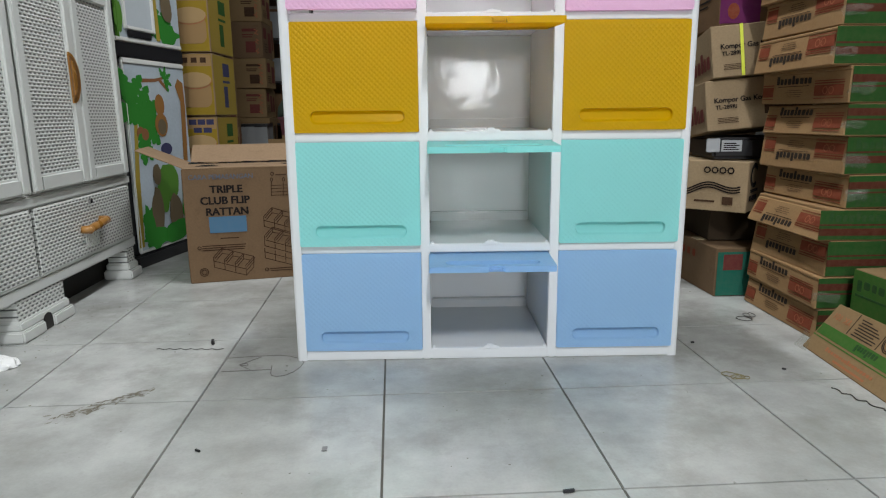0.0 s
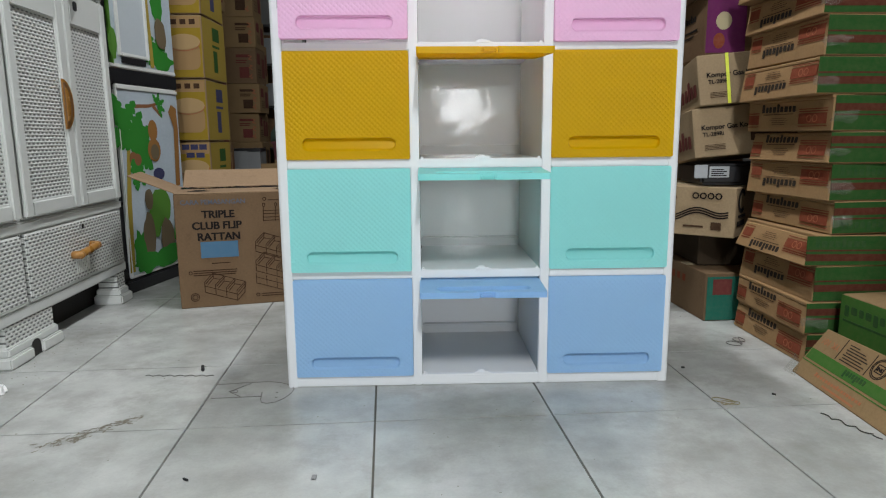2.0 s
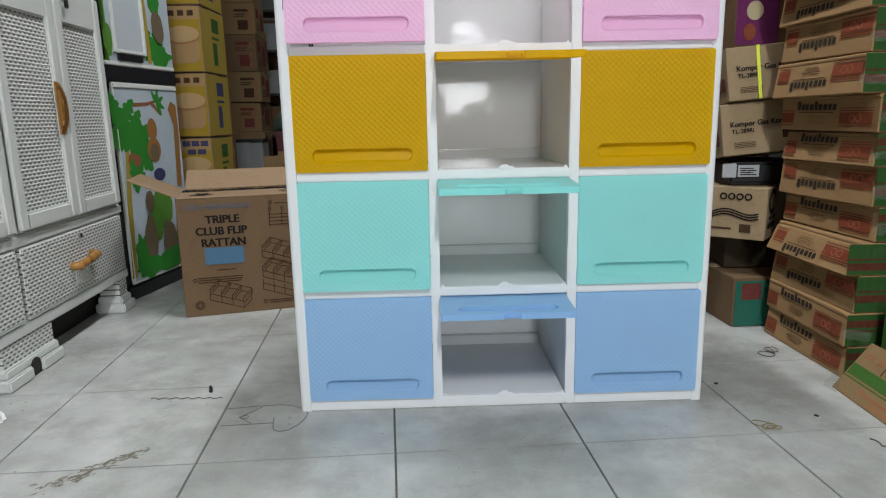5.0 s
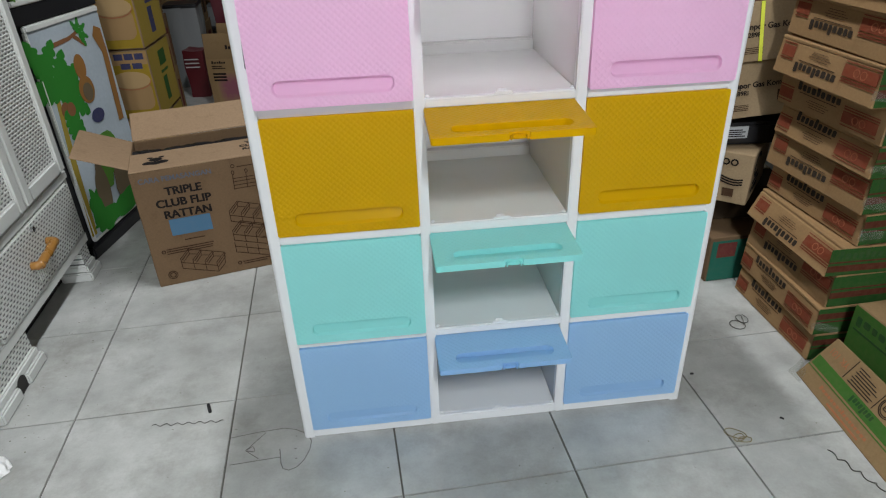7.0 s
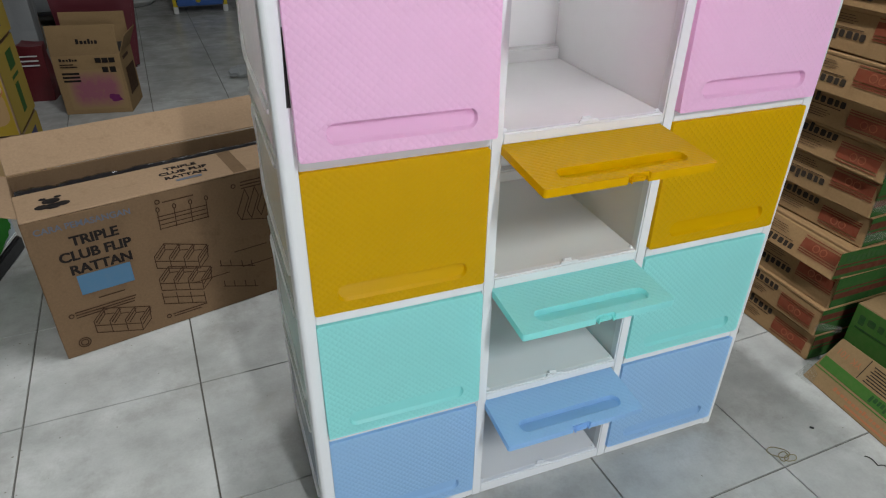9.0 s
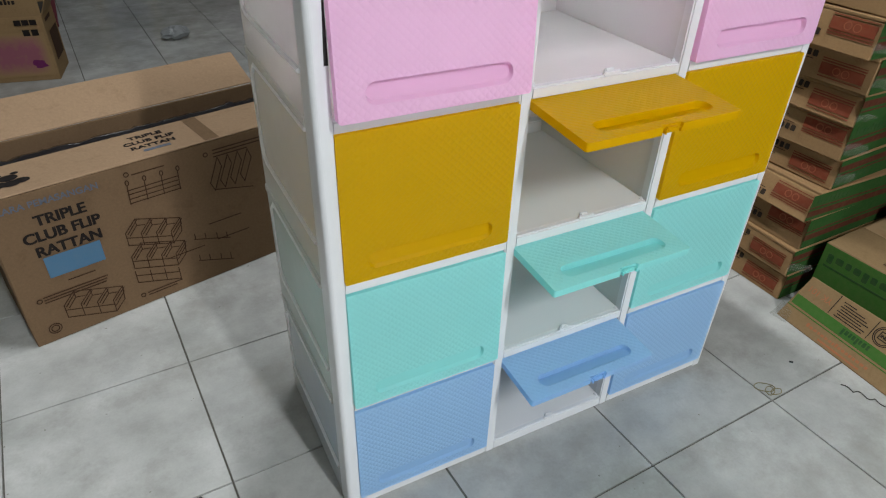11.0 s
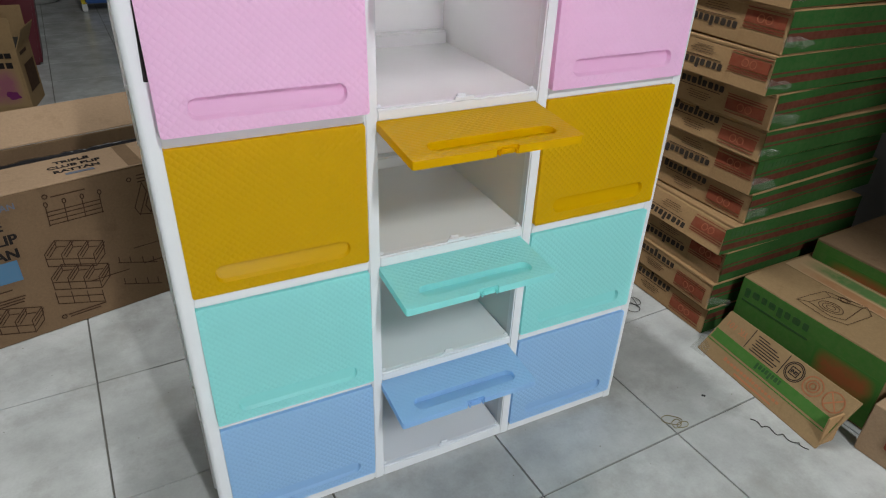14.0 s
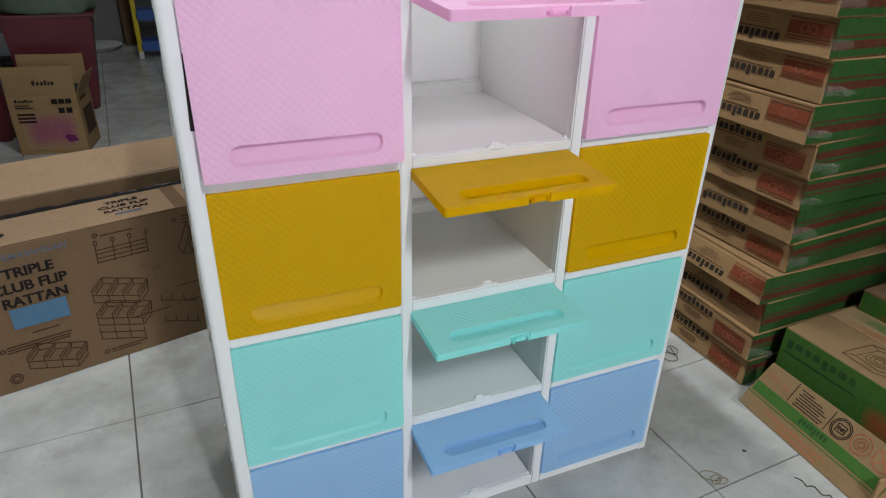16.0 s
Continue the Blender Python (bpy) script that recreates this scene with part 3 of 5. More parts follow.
stuff(part("small_print", bars([(0.142, 0.200, 0.222, 0.204)] + [(0.062, 0.168 - 0.01 * i, 0.25 - 0.004 * i, 0.172 - 0.01 * i) for i in range(3)] + [(0.35, 0.045, 0.47, 0.049), (0.352, 0.035, 0.45, 0.039), (0.40, 0.478, 0.50, 0.482), (0.66, 0.482, 0.83, 0.486), (0.66, 0.470, 0.83, 0.474), (0.66, 0.458, 0.78, 0.462), (0.44, 0.145, 0.57, 0.148), (0.60, 0.22, 0.72, 0.223), (0.62, 0.15, 0.74, 0.153), (0.88, 0.30, 0.98, 0.303), (0.88, 0.21, 0.98, 0.213)]), INK_BROWN, carton, m=pose(0, -0.0038, 0)))


def crate_row(x, z, h, open_top=True, n=3):
    """Line drawing of a row of open crates in slanted view."""
    rx, rz, dx, dz = 0.0455, -0.0158, 0.038, 0.039
    out = []
    for i in range(n + 1):
        a, b = x + i * rx, z + i * rz
        out.append([(a, b), (a, b + h)])
        if open_top:
            out += [[(a, b + h), (a + dx, b + h + dz)], [(a + 0.006, b + h - 0.006), (a + dx + 0.004, b + h + dz - 0.006)]]
            out.append([(a + dx, b + h + dz), (a + dx, b + h + dz - 0.024)])
        if i < n:
            out += [[(a, b), (a + rx, b + rz)], [(a, b + 0.62 * h), (a + rx, b + rz + 0.62 * h)]]
            if open_top:
                out += [[(a + dx, b + h + dz), (a + dx + rx, b + rz + h + dz)], [(a + dx, b + h + dz - 0.024), (a + dx + 0.55 * rx, b + h + dz - 0.03)]]
                out += [[(a + dx, b + h + dz - 0.024), (a + 0.012, b + 0.7 * h)], [(a + 0.008, b + 0.9 * h), (a + dx * 0.7, b + h + dz * 0.45)]]
    if open_top:
        a, b = x + n * rx, z + n * rz
        out += [[(a, b), (a + dx * 0.9, b + dz * 0.9), (a + dx, b + h + dz)], [(a + 0.004, b + 0.5 * h), (a + dx * 0.9, b + 0.5 * h + dz * 0.9)]]
    return out


lines = crate_row(0.106, 0.071, 0.047)
lines += crate_row(0.336, 0.246, 0.046) + crate_row(0.333, 0.156, 0.046) + crate_row(0.331, 0.099, 0.046, False)
lines += [[(0.376 + 0.158 * f, 0.385), (0.379 + 0.158 * f, 0.448)] for f in (0, 1 / 3, 2 / 3, 1)] + [[(0.377, z), (0.536, z)] for z in (0.387, 0.402, 0.418, 0.432)]
lines += [[(0.634 + 0.036 * i, 0.37), (0.672 + 0.036 * i, 0.455), (0.682 + 0.036 * i, 0.42), (0.646 + 0.036 * i, 0.34), (0.634 + 0.036 * i, 0.37)] for i in range(4)]
lines += [[(0.648, 0.342), (0.78, 0.310)], [(0.541, 0.183), (0.664, 0.141)], [(0.541, 0.094), (0.663, 0.049)]]
lines += [[(x, z - 0.34 * (x - 0.541)), (x, z + 0.022 - 0.34 * (x - 0.541))] for z in (0.183, 0.094) for x in (0.545, 0.58, 0.62, 0.655)]
for k in range(4):
    cx = 0.381 + 0.158 * k / 3
    lines.append([(cx + 0.005 * math.cos(a), 0.458 + 0.008 * math.sin(a)) for a in [i * math.pi / 5 for i in range(11)]])
for cx, cz in ((0.05, 0.162), (0.385, 0.485), (0.635, 0.475), (0.335, 0.044)):
    lines.append([(cx + 0.007 * math.cos(a), cz + 0.007 * math.sin(a)) for a in [i * math.pi / 5 for i in range(11)]])
for r in (0.018, 0.011):
    lines.append([(0.062 + r * math.cos(a), 0.05 + r * math.sin(a)) for a in [i * math.pi / 8 for i in range(17)]])
stuff(part("assembly_drawing", strokes(lines, 0.0031), INK_BROWN, carton, "thin brown line drawings of the shelves", m=pose(0, -0.0038, 0)))
for words, y in (("TRIPLE", 0.150), ("CLUB FLIP", 0.113), ("RATTAN", 0.076)):
    lettering(words, 0.036, INK_BLACK, front_flap, pose(0.506, y, 0.0062) @ Matrix.Diagonal((1, 0.8, 1, 1)), bold=0.0012)
part("blue_panel", boxes((0.465, 0.040, 0.0055, 0.55, 0.054, 0.0066)), INK_FADED, front_flap)
logo = bmesh.new()
for cx, cy, r in ((0.1, 0.105, 0.026), (0.078, 0.128, 0.011), (0.122, 0.128, 0.011), (0.072, 0.072, 0.022), (0.128, 0.072, 0.022), (0.1, 0.066, 0.024)):
    ring = [logo.verts.new((cx + r * math.cos(a), cy + 0.75 * r * math.sin(a), 0.0062 + 0.0001 * len(logo.faces))) for a in [i * math.pi / 8 for i in range(16)]]
    logo.faces.new(ring)
part("logo_shape", logo, INK_BLACK, front_flap)
part("tape", boxes((0.645, 0.004, 0.0055, 0.693, 0.196, 0.0060)), KRAFT, front_flap, "strip of brown tape")
# ---- the stacked stove cartons ----
def word_blocks(x, z, w, h, n, up=True):
    """The places of a word that stands as plain blocks of its size: (x0, z0, x1, z1)."""
    rng, out = random.Random(n), []
    widths = [rng.uniform(0.8, 1.2) for _ in range(n)]
    k = w / sum(widths)
    for i, wide in enumerate(widths):
        top = 1.0 if i in (0, n // 2) else 0.68
        z0, z1 = (z, z + h * top) if up else (z + h * (1 - top), z + h)
        out.append((x + 0.15 * wide * k, z0, x + 0.85 * wide * k, z1))
        x += wide * k
    return out


def soft_bars(rects, thick=0.0007):
    """Printed blocks with rounded corners on a face that looks to -y."""
    bm = bmesh.new()
    for x0, z0, x1, z1 in rects:
        plate(rounded(x0, z0, x1, z1, 0.24 * min(x1 - x0, z1 - z0), 3), -thick, 0, bm)
    return bm


def ring_lines(cx, cz, r, n=14):
    return [(cx + r * math.cos(2 * math.pi * i / n), cz + r * math.sin(2 * math.pi * i / n)) for i in range(n + 1)]


END_W, SIDE_L, LAYER = 0.46, 0.70, 0.107
END = pose(0, END_W, 0, 0, 0, -90)  # the brown end looks to -x; its left is at +y


def stove_carton(m, up, seed, side_word, slant, h=LAYER):
    """slant: how far the top of the brown end has sunk back."""
    c = thing("stove_carton", "flat brown stove carton with green and red side print, stacked", "box", m, "stacked stove cartons")
    body = board_box(SIDE_L, END_W, h - 0.012, seed, 0.0012)
    for v in body.verts:
        v.co.x += slant * v.co.z / h * max(0, 1 - v.co.x / 0.3)
    part("box", body, KRAFT_OLD, c)
    rng = random.Random(seed)
    f = (lambda r: r) if up else (lambda r: (r[0] + 0.012, h - r[3], min(r[2] + 0.012, END_W - 0.003), h - r[1]))
    part("lid", board_box(SIDE_L - slant, END_W - 0.002, 0.012, seed + 7, 0.002), KRAFT_OLD, c, m=pose(slant - 0.003, 0.001, h - 0.0135))
    e = END @ pose(0, -0.0018, 0, -math.degrees(math.atan(slant / h)))
    bars_each("red_block", [f(r) for r in ((0.298, 0.024, 0.436, 0.058), (0.008, 0.024, 0.072, 0.058))], INK_RED, c, e)
    bars_each("red_line", [f(r) for r in ((0.298, 0.062, 0.438, 0.066), (0.298, 0.070, 0.438, 0.073), (0.298, 0.015, 0.438, 0.018), (0.008, 0.062, 0.072, 0.066), (0.008, 0.015, 0.072, 0.018))], INK_RED, c, e)
    stuff(part("word_shape", soft_bars([f(r) for r in word_blocks(0.086, 0.065, 0.196, 0.029, 9)]), INK_WORD, c, m=e))
    stuff(part("small_print", bars([f(r) for r in ((0.10, 0.057, 0.268, 0.0592), (0.15, 0.044, 0.23, 0.0452), (0.14, 0.037, 0.24, 0.0382), (0.15, 0.030, 0.23, 0.0312), (0.155, 0.023, 0.225, 0.0242))]), INK_BROWN, c, m=e))
    lines = [ring_lines(*(f((0.352, 0.041, 0.352, 0.041))[:2]), 0.011), ring_lines(*(f((0.380, 0.041, 0.380, 0.041))[:2]), 0.011)]
    stuff(part("burner_sign", strokes(lines, 0.003), INK_RUST, c, m=e @ pose(0, -0.0008, 0)))
    g = (lambda r: r) if up else (lambda r: (r[0], h - r[3], r[2], h - r[1]))
    s = pose(0, -0.0018, 0)
    part("green_side", bars([(0.004, 0.004, SIDE_L - 0.004, h - 0.004)]), INK_GREEN, c, m=s)
    bars_each("red_band", [g((0.004, 0.062, SIDE_L - 0.004, 0.085)), g((0.004, 0.048, SIDE_L - 0.004, 0.053))], INK_DARK_RED, c, s @ pose(0, -0.0008, 0))
    if side_word:
        stuff(part("word_shape", soft_bars([g(r) for r in word_blocks(0.03, 0.010, 0.17, 0.030, 8, False)]), INK_DEEP, c, m=s @ pose(0, -0.0008, 0)))
    if rng.random() < 0.75:
        # loose end of clear tape at the corner
        bm = bmesh.new()
        w, reach = rng.uniform(0.02, 0.04), rng.uniform(0.02, 0.05)
        grid = []
        for i in range(6):
            f = i / 5
            row = []
            for k in range(5):
                g = k / 4
                out = -0.007 - reach * (0.3 + 0.7 * f) * (0.4 + 0.6 * math.sin(2.5 * g)) * rng.uniform(0.75, 1.15) * (0.25 if f < 0.2 else 1)
                row.append(bm.verts.new((-0.01 + 0.055 * f + rng.uniform(-0.006, 0.006), out * f - 0.006, 0.026 + w * g + rng.uniform(-0.005, 0.005))))
            grid.append(row)
        for i in range(5):
            for k in range(4):
                bm.faces.new((grid[i][k], grid[i + 1][k], grid[i + 1][k + 1], grid[i][k + 1]))
        part("tape", bm, FILM, c, "torn clear tape")
    return c


INK_ORANGE_FADED = ink("faded_orange_ink", (0.36, 0.13, 0.06), 0.4)
FILM = milky("clear_film", (0.6, 0.56, 0.5), 0.84, 0.08, 1.0)
# corner x and level of each layer, from the floor up; upright or upside down
STACK = [(1.292, 0.0, 1, 0), (1.286, 0.105, 1, 0), (1.304, 0.212, 0, 0), (1.268, 0.332, 0, 1), (1.348, 0.434, 1, 1), (1.330, 0.541, 0, 1),
         (1.312, 0.662, 1, 0), (1.314, 0.762, 1, 0), (1.252, 0.875, 0, 0), (1.270, 0.990, 0, 0), (1.258, 1.112, 0, 0), (1.230, 1.220, 0, 0),
         (1.262, 1.328, 1, 0), (1.275, 1.436, 1, 0), (1.268, 1.544, 0, 0)]
loose = random.Random(17)
for i, (x, z, up, word) in enumerate(STACK):
    top = STACK[i + 1][1] if i + 1 < len(STACK) else z + 0.107
    stove_carton(pose(x, 1.952 + loose.uniform(-0.006, 0.006), z, loose.uniform(-0.5, 0.5), loose.uniform(-0.5, 0.5), loose.uniform(-2.4, 2.4)), up, i + 20, word, 0.045 if i == 3 else loose.uniform(0.0, 0.018), top - z)

# the larger carton on the floor before the stack, and the flattened one leaning on it
BIG_L = 0.515
RUST_SMEAR = smear("rust_patch_on_green", (0.042, 0.13, 0.022), (0.24, 0.075, 0.025))
GREEN_SMEAR = smear("green_patch_on_board", (0.33, 0.22, 0.12), (0.07, 0.13, 0.04))
RUST_FAINT = smear("rust_patch_on_board", (0.33, 0.22, 0.12), (0.26, 0.13, 0.06))
big = thing("stove_carton", "brown stove carton with a broad green printed side, on the floor", "box", pose(1.375, 1.395, 0))
part("box", board_box(0.335, BIG_L, 0.252, 51, 0.004), KRAFT_MID, big)
side = pose(0, BIG_L, 0, 0, 0, -90) @ pose(0, -0.0032, 0)
part("green_band", bars([(0.004, 0.01, BIG_L - 0.004, 0.25)]), INK_LEAF, big, m=side)
part("rust_patch", bars([(0.30, 0.07, BIG_L - 0.01, 0.185)]), RUST_SMEAR, big, m=side @ pose(0, -0.0009, 0))
stuff(part("word_shape", soft_bars(word_blocks(0.02, 0.185, 0.245, 0.036, 8, False)), INK_DEEP, big, m=side @ pose(0, -0.0009, 0)))
stuff(part("small_print", bars([(0.02, 0.168, 0.27, 0.175)]), INK_DEEP, big, m=side @ pose(0, -0.0009, 0)))
lid = pose(0, 0, 0.2545, -90)
part("green_stripe", bars([(0.245, 0.01, 0.315, BIG_L - 0.01)]), GREEN_SMEAR, big, m=lid)
part("rust_stripe", bars([(0.195, 0.01, 0.245, BIG_L - 0.01)]), RUST_FAINT, big, m=lid)
stove = [(0.036, 0.342), (0.095, 0.338), (0.163, 0.330), (0.203, 0.211), (0.170, 0.175), (0.057, 0.182), (0.030, 0.235), (0.036, 0.342)]
lines = [stove, [(0.163, 0.330), (0.150, 0.30), (0.185, 0.215), (0.203, 0.211)], [(0.036, 0.342), (0.06, 0.315), (0.150, 0.30)], [(0.06, 0.315), (0.05, 0.235), (0.075, 0.20), (0.185, 0.215)]]
for cx, cy, r in ((0.095, 0.262, 0.014), (0.095, 0.262, 0.026), (0.095, 0.262, 0.038), (0.172, 0.268, 0.012), (0.172, 0.268, 0.018)):
    lines.append([(cx + 0.8 * r * math.cos(a), cy + r * math.sin(a)) for a in [i * math.pi / 10 for i in range(21)]])
stuff(part("stove_drawing", strokes(lines, 0.0017), INK_BROWN, big, m=lid @ pose(0, -0.0004, 0)))

lean = thing("flattened_carton", "flattened stove carton leaning on another, with green band and black lettering", "box", pose(1.222, 1.90, 0.002, 0, 0, -90 - 5.2))
# local: x runs along the floor edge, the face looks to -y and leans back
LEAN = pose(0, 0, 0, -34, 0, 0)
face = plate([(0.0, 0.0), (0.485, 0.0), (0.497, 0.185), (0.012, 0.172)], 0, 0.012)
bmesh.ops.bevel(face, geom=face.edges[:], offset=0.002, segments=1, affect="EDGES")
part("board", face, KRAFT_MID, lean, m=LEAN)
part("end_panel", boxes((0.478, 0.014, 0.004, 0.484, 0.075, 0.11), bevel=0.001, seg=1), KRAFT_OLD, lean)
lm = LEAN @ pose(0, -0.0002, 0)
part("green_band", bars([(0.012, 0.062, 0.486, 0.098)]), INK_LEAF, lean, m=lm)
part("green_line", bars([(0.005, 0.052, 0.484, 0.0555)]), INK_LEAF, lean, m=lm)
stuff(part("orange_print", bars(word_blocks(0.10, 0.026, 0.23, 0.013, 17) + [(0.16, 0.010, 0.31, 0.016)]), INK_ORANGE_FADED, lean, m=lm))
stuff(part("word_shape", soft_bars(word_blocks(0.195, 0.068, 0.10, 0.023, 8, False)), INK_DEEP, lean, m=lm @ pose(0, -0.0009, 0)))
lettering("YK 101", 0.030, INK_ORANGE_FADED, lean, lm @ pose(0.072, -0.0006, 0.135, 90, 0, 0) @ pose(0, 0, 0, 0, 0, 180), "orange printed lettering")
rows = [(0.145 + 0.006 * (i % 2), 0.106 + 0.0088 * i, (0.245, 0.25, 0.232, 0.25, 0.238, 0.225, 0.19)[i], 0.1092 + 0.0088 * i) for i in range(7)]
stuff(part("small_print", bars(rows + [(0.126, 0.102, 0.1285, 0.172), (0.262, 0.102, 0.2645, 0.172)]), INK_BLACK, lean, m=lm))
rings = [ring_lines(0.302, 0.138, r, 24) for r in (0.031, 0.026)] + [[(0.288, 0.126), (0.316, 0.126), (0.316, 0.150), (0.288, 0.150), (0.288, 0.126)]]
stuff(part("round_seal", strokes(rings, 0.0028), INK_BLACK, lean, m=lm))
lettering("SNI", 0.015, INK_BLACK, lean, lm @ pose(0.302, -0.0006, 0.138, 90, 0, 0) @ pose(0, 0, 0, 0, 0, 180), bold=0.0006)
stuff(part("orange_seal", strokes([ring_lines(0.370, 0.138, r, 24) for r in (0.030, 0.018, 0.009)] + [ring_lines(0.441, 0.138, 0.030, 24), [(0.422, 0.118), (0.460, 0.158)], [(0.422, 0.158), (0.460, 0.118)]], 0.004), INK_ORANGE_FADED, lean, m=lm))
tip = bmesh.new()
vs = [tip.verts.new(p) for p in ((-0.012, -0.022, 0.0), (0.05, -0.014, 0.0), (0.05, -0.002, 0.045), (0.0, 0.006, 0.06), (-0.004, -0.006, 0.03))]
tip.faces.new(vs)
part("tape", tip, FILM, lean, "torn clear tape")
spare = thing("stove_carton", "brown and green stove carton lying behind the stack", "box", pose(1.715, 1.19, 0.0, 0, 0, 1), "cartons on the floor")
part("box", board_box(0.42, 0.70, 0.33, 57, 0.003), KRAFT, spare)
part("green_band", bars([(0.004, 0.13, 0.696, 0.322)]), INK_LEAF, spare, m=pose(0, 0.70, 0, 0, 0, -90) @ pose(0, -0.0032, 0))
part("rust_patch", bars([(0.05, 0.19, 0.42, 0.29)]), RUST_SMEAR, spare, m=pose(0, 0.70, 0, 0, 0, -90) @ pose(0, -0.0042, 0))
c = thing("appliance_carton", "brown carton with red lettering beside the flattened carton", "box", pose(1.305, 0.93, 0, 0, 0, 2))
part("box", board_box(0.42, 0.44, 0.175, 58, 0.003), KRAFT_PALE, c)
part("tape", boxes((0.19, 0.004, 0.174, 0.235, 0.436, 0.1785)), TAPE, c)
stuff(part("word_shape", soft_bars(word_blocks(0.06, 0.06, 0.20, 0.05, 6)), INK_RED, c, m=pose(0, 0.44, 0, 0, 0, -90) @ pose(0, -0.0035, 0)))

# ---- the pile of goods behind the stack ----
def plain_carton(name, label, dims, m, seed, material=None, group="", sag=0.004, tape=True):
    c = thing(name, label, "box", m, group)
    part("box", board_box(*dims, seed, sag), material or KRAFT, c)
    if tape:
        part("tape", boxes((0.004, dims[1] / 2 - 0.025, dims[2] - 0.001, dims[0] - 0.004, dims[1] / 2 + 0.025, dims[2] + 0.0035)), TAPE, c)
    return c


INK_TEAL = ink("teal_ink", (0.015, 0.12, 0.085), 0.1)
INK_PURPLE = ink("purple_ink", (0.12, 0.016, 0.085), 0.1)
INK_MAROON = ink("maroon_ink", (0.13, 0.03, 0.028), 0.2)
INK_CREAM = ink("cream_ink", (0.42, 0.36, 0.22), 0.2)
INK_YELLOW = ink("yellow_ink", (0.29, 0.195, 0.018), 0.2)
INK_NAVY = ink("navy_ink", (0.035, 0.04, 0.10), 0.15)
c = plain_carton("appliance_carton", "brown carton with a teal printed front, on the floor", (0.34, 0.42, 0.20), pose(1.205, 2.475, 0, 0, 0, 1), 61)
part("teal_panel", bars([(0.006, 0.004, 0.33, 0.185)]), INK_TEAL, c, m=pose(0, -0.003, 0))
part("magenta_patch", bars([(0.03, 0.11, 0.11, 0.175)]), INK_MAROON, c, m=pose(0, -0.004, 0))
stuff(part("small_print", bars([(0.02 + 0.05 * i, 0.13, 0.045 + 0.05 * i, 0.16) for i in range(5)] + [(0.02, 0.10, 0.14, 0.104), (0.02, 0.09, 0.12, 0.094)]), INK_RED, c, m=pose(0, 0.42, 0, 0, 0, -90) @ pose(0, -0.003, 0)))
# fills the dark void under the cartons; the void's shade is its near-black colour
c = plain_carton("appliance_carton", "near-black carton standing in for the dark void under other cartons", (0.36, 0.40, 0.135), pose(1.235, 2.62, 0.205, 0, 0, -4), 62, BOARD_NEAR_BLACK)
c = plain_carton("blender_carton", "cream carton with black wavy stripes and emblems", (0.36, 0.34, 0.200), pose(1.028, 2.69, 0.345, 0, 0, -42), 63, KRAFT_CREAM)
wave = [[(0.13 + 0.0135 * i, 0.075 + 0.010 * k + 0.0012 * i + 0.014 * math.sin(i * 0.42 - 0.9)) for i in range(16)] for k in range(3)]
stuff(part("wave_stripes", strokes(wave, 0.0055), INK_BLACK, c, m=pose(0, -0.0042, 0)))
stuff(part("emblem_row", strokes([ring_lines(0.205 + 0.03 * i, 0.165, 0.011, 10) for i in range(4)], 0.005), INK_BLACK, c, m=pose(0, -0.0042, 0)))
stuff(part("small_print", bars([(0.03, 0.150, 0.13, 0.160), (0.03, 0.135, 0.11, 0.139), (0.03, 0.120, 0.12, 0.124), (0.16, 0.035, 0.24, 0.043), (0.27, 0.028, 0.31, 0.060)]), INK_BROWN, c, m=pose(0, -0.0042, 0)))
face = pose(0.36, 0, 0, 0, 0, 90) @ pose(0, -0.0042, 0)
stuff(part("word_shape", strokes([[(0.075 + 0.045 * math.cos(a), 0.145 + 0.04 * math.sin(a)) for a in [0.7 + i * 0.35 for i in range(14)]]], 0.016), INK_BLACK, c, m=face))
stuff(part("small_print", bars([(0.03, 0.078, 0.14, 0.090), (0.02, 0.045, 0.045, 0.066), (0.055, 0.045, 0.13, 0.066)]), INK_BLACK, c, m=face))
b = thing("black_appliance", "glossy black appliance with a small silver label plate", "appliance", pose(1.20, 2.56, 0.552, 0, 0, -6))
part("housing", boxes((0.0, 0.0, 0.0, 0.36, 0.30, 0.085), bevel=0.012, seg=3), BLACK, b)
SILVER = surface("silver_label", (0.42, 0.44, 0.46), 0.45)
part("label_plate", boxes((0.03, -0.006, 0.03, 0.11, -0.001, 0.075)), SILVER, b)
stuff(part("small_print", bars([(0.038, 0.036 + 0.008 * i, 0.10 - 0.012 * (i % 2), 0.040 + 0.008 * i) for i in range(4)]), INK_BLACK, b, m=pose(0, -0.0062, 0)))
part("name_plate", boxes((-0.03, -0.012, 0.028, 0.022, -0.002, 0.082), bevel=0.002), SILVER, b, "silver plate with black centre")
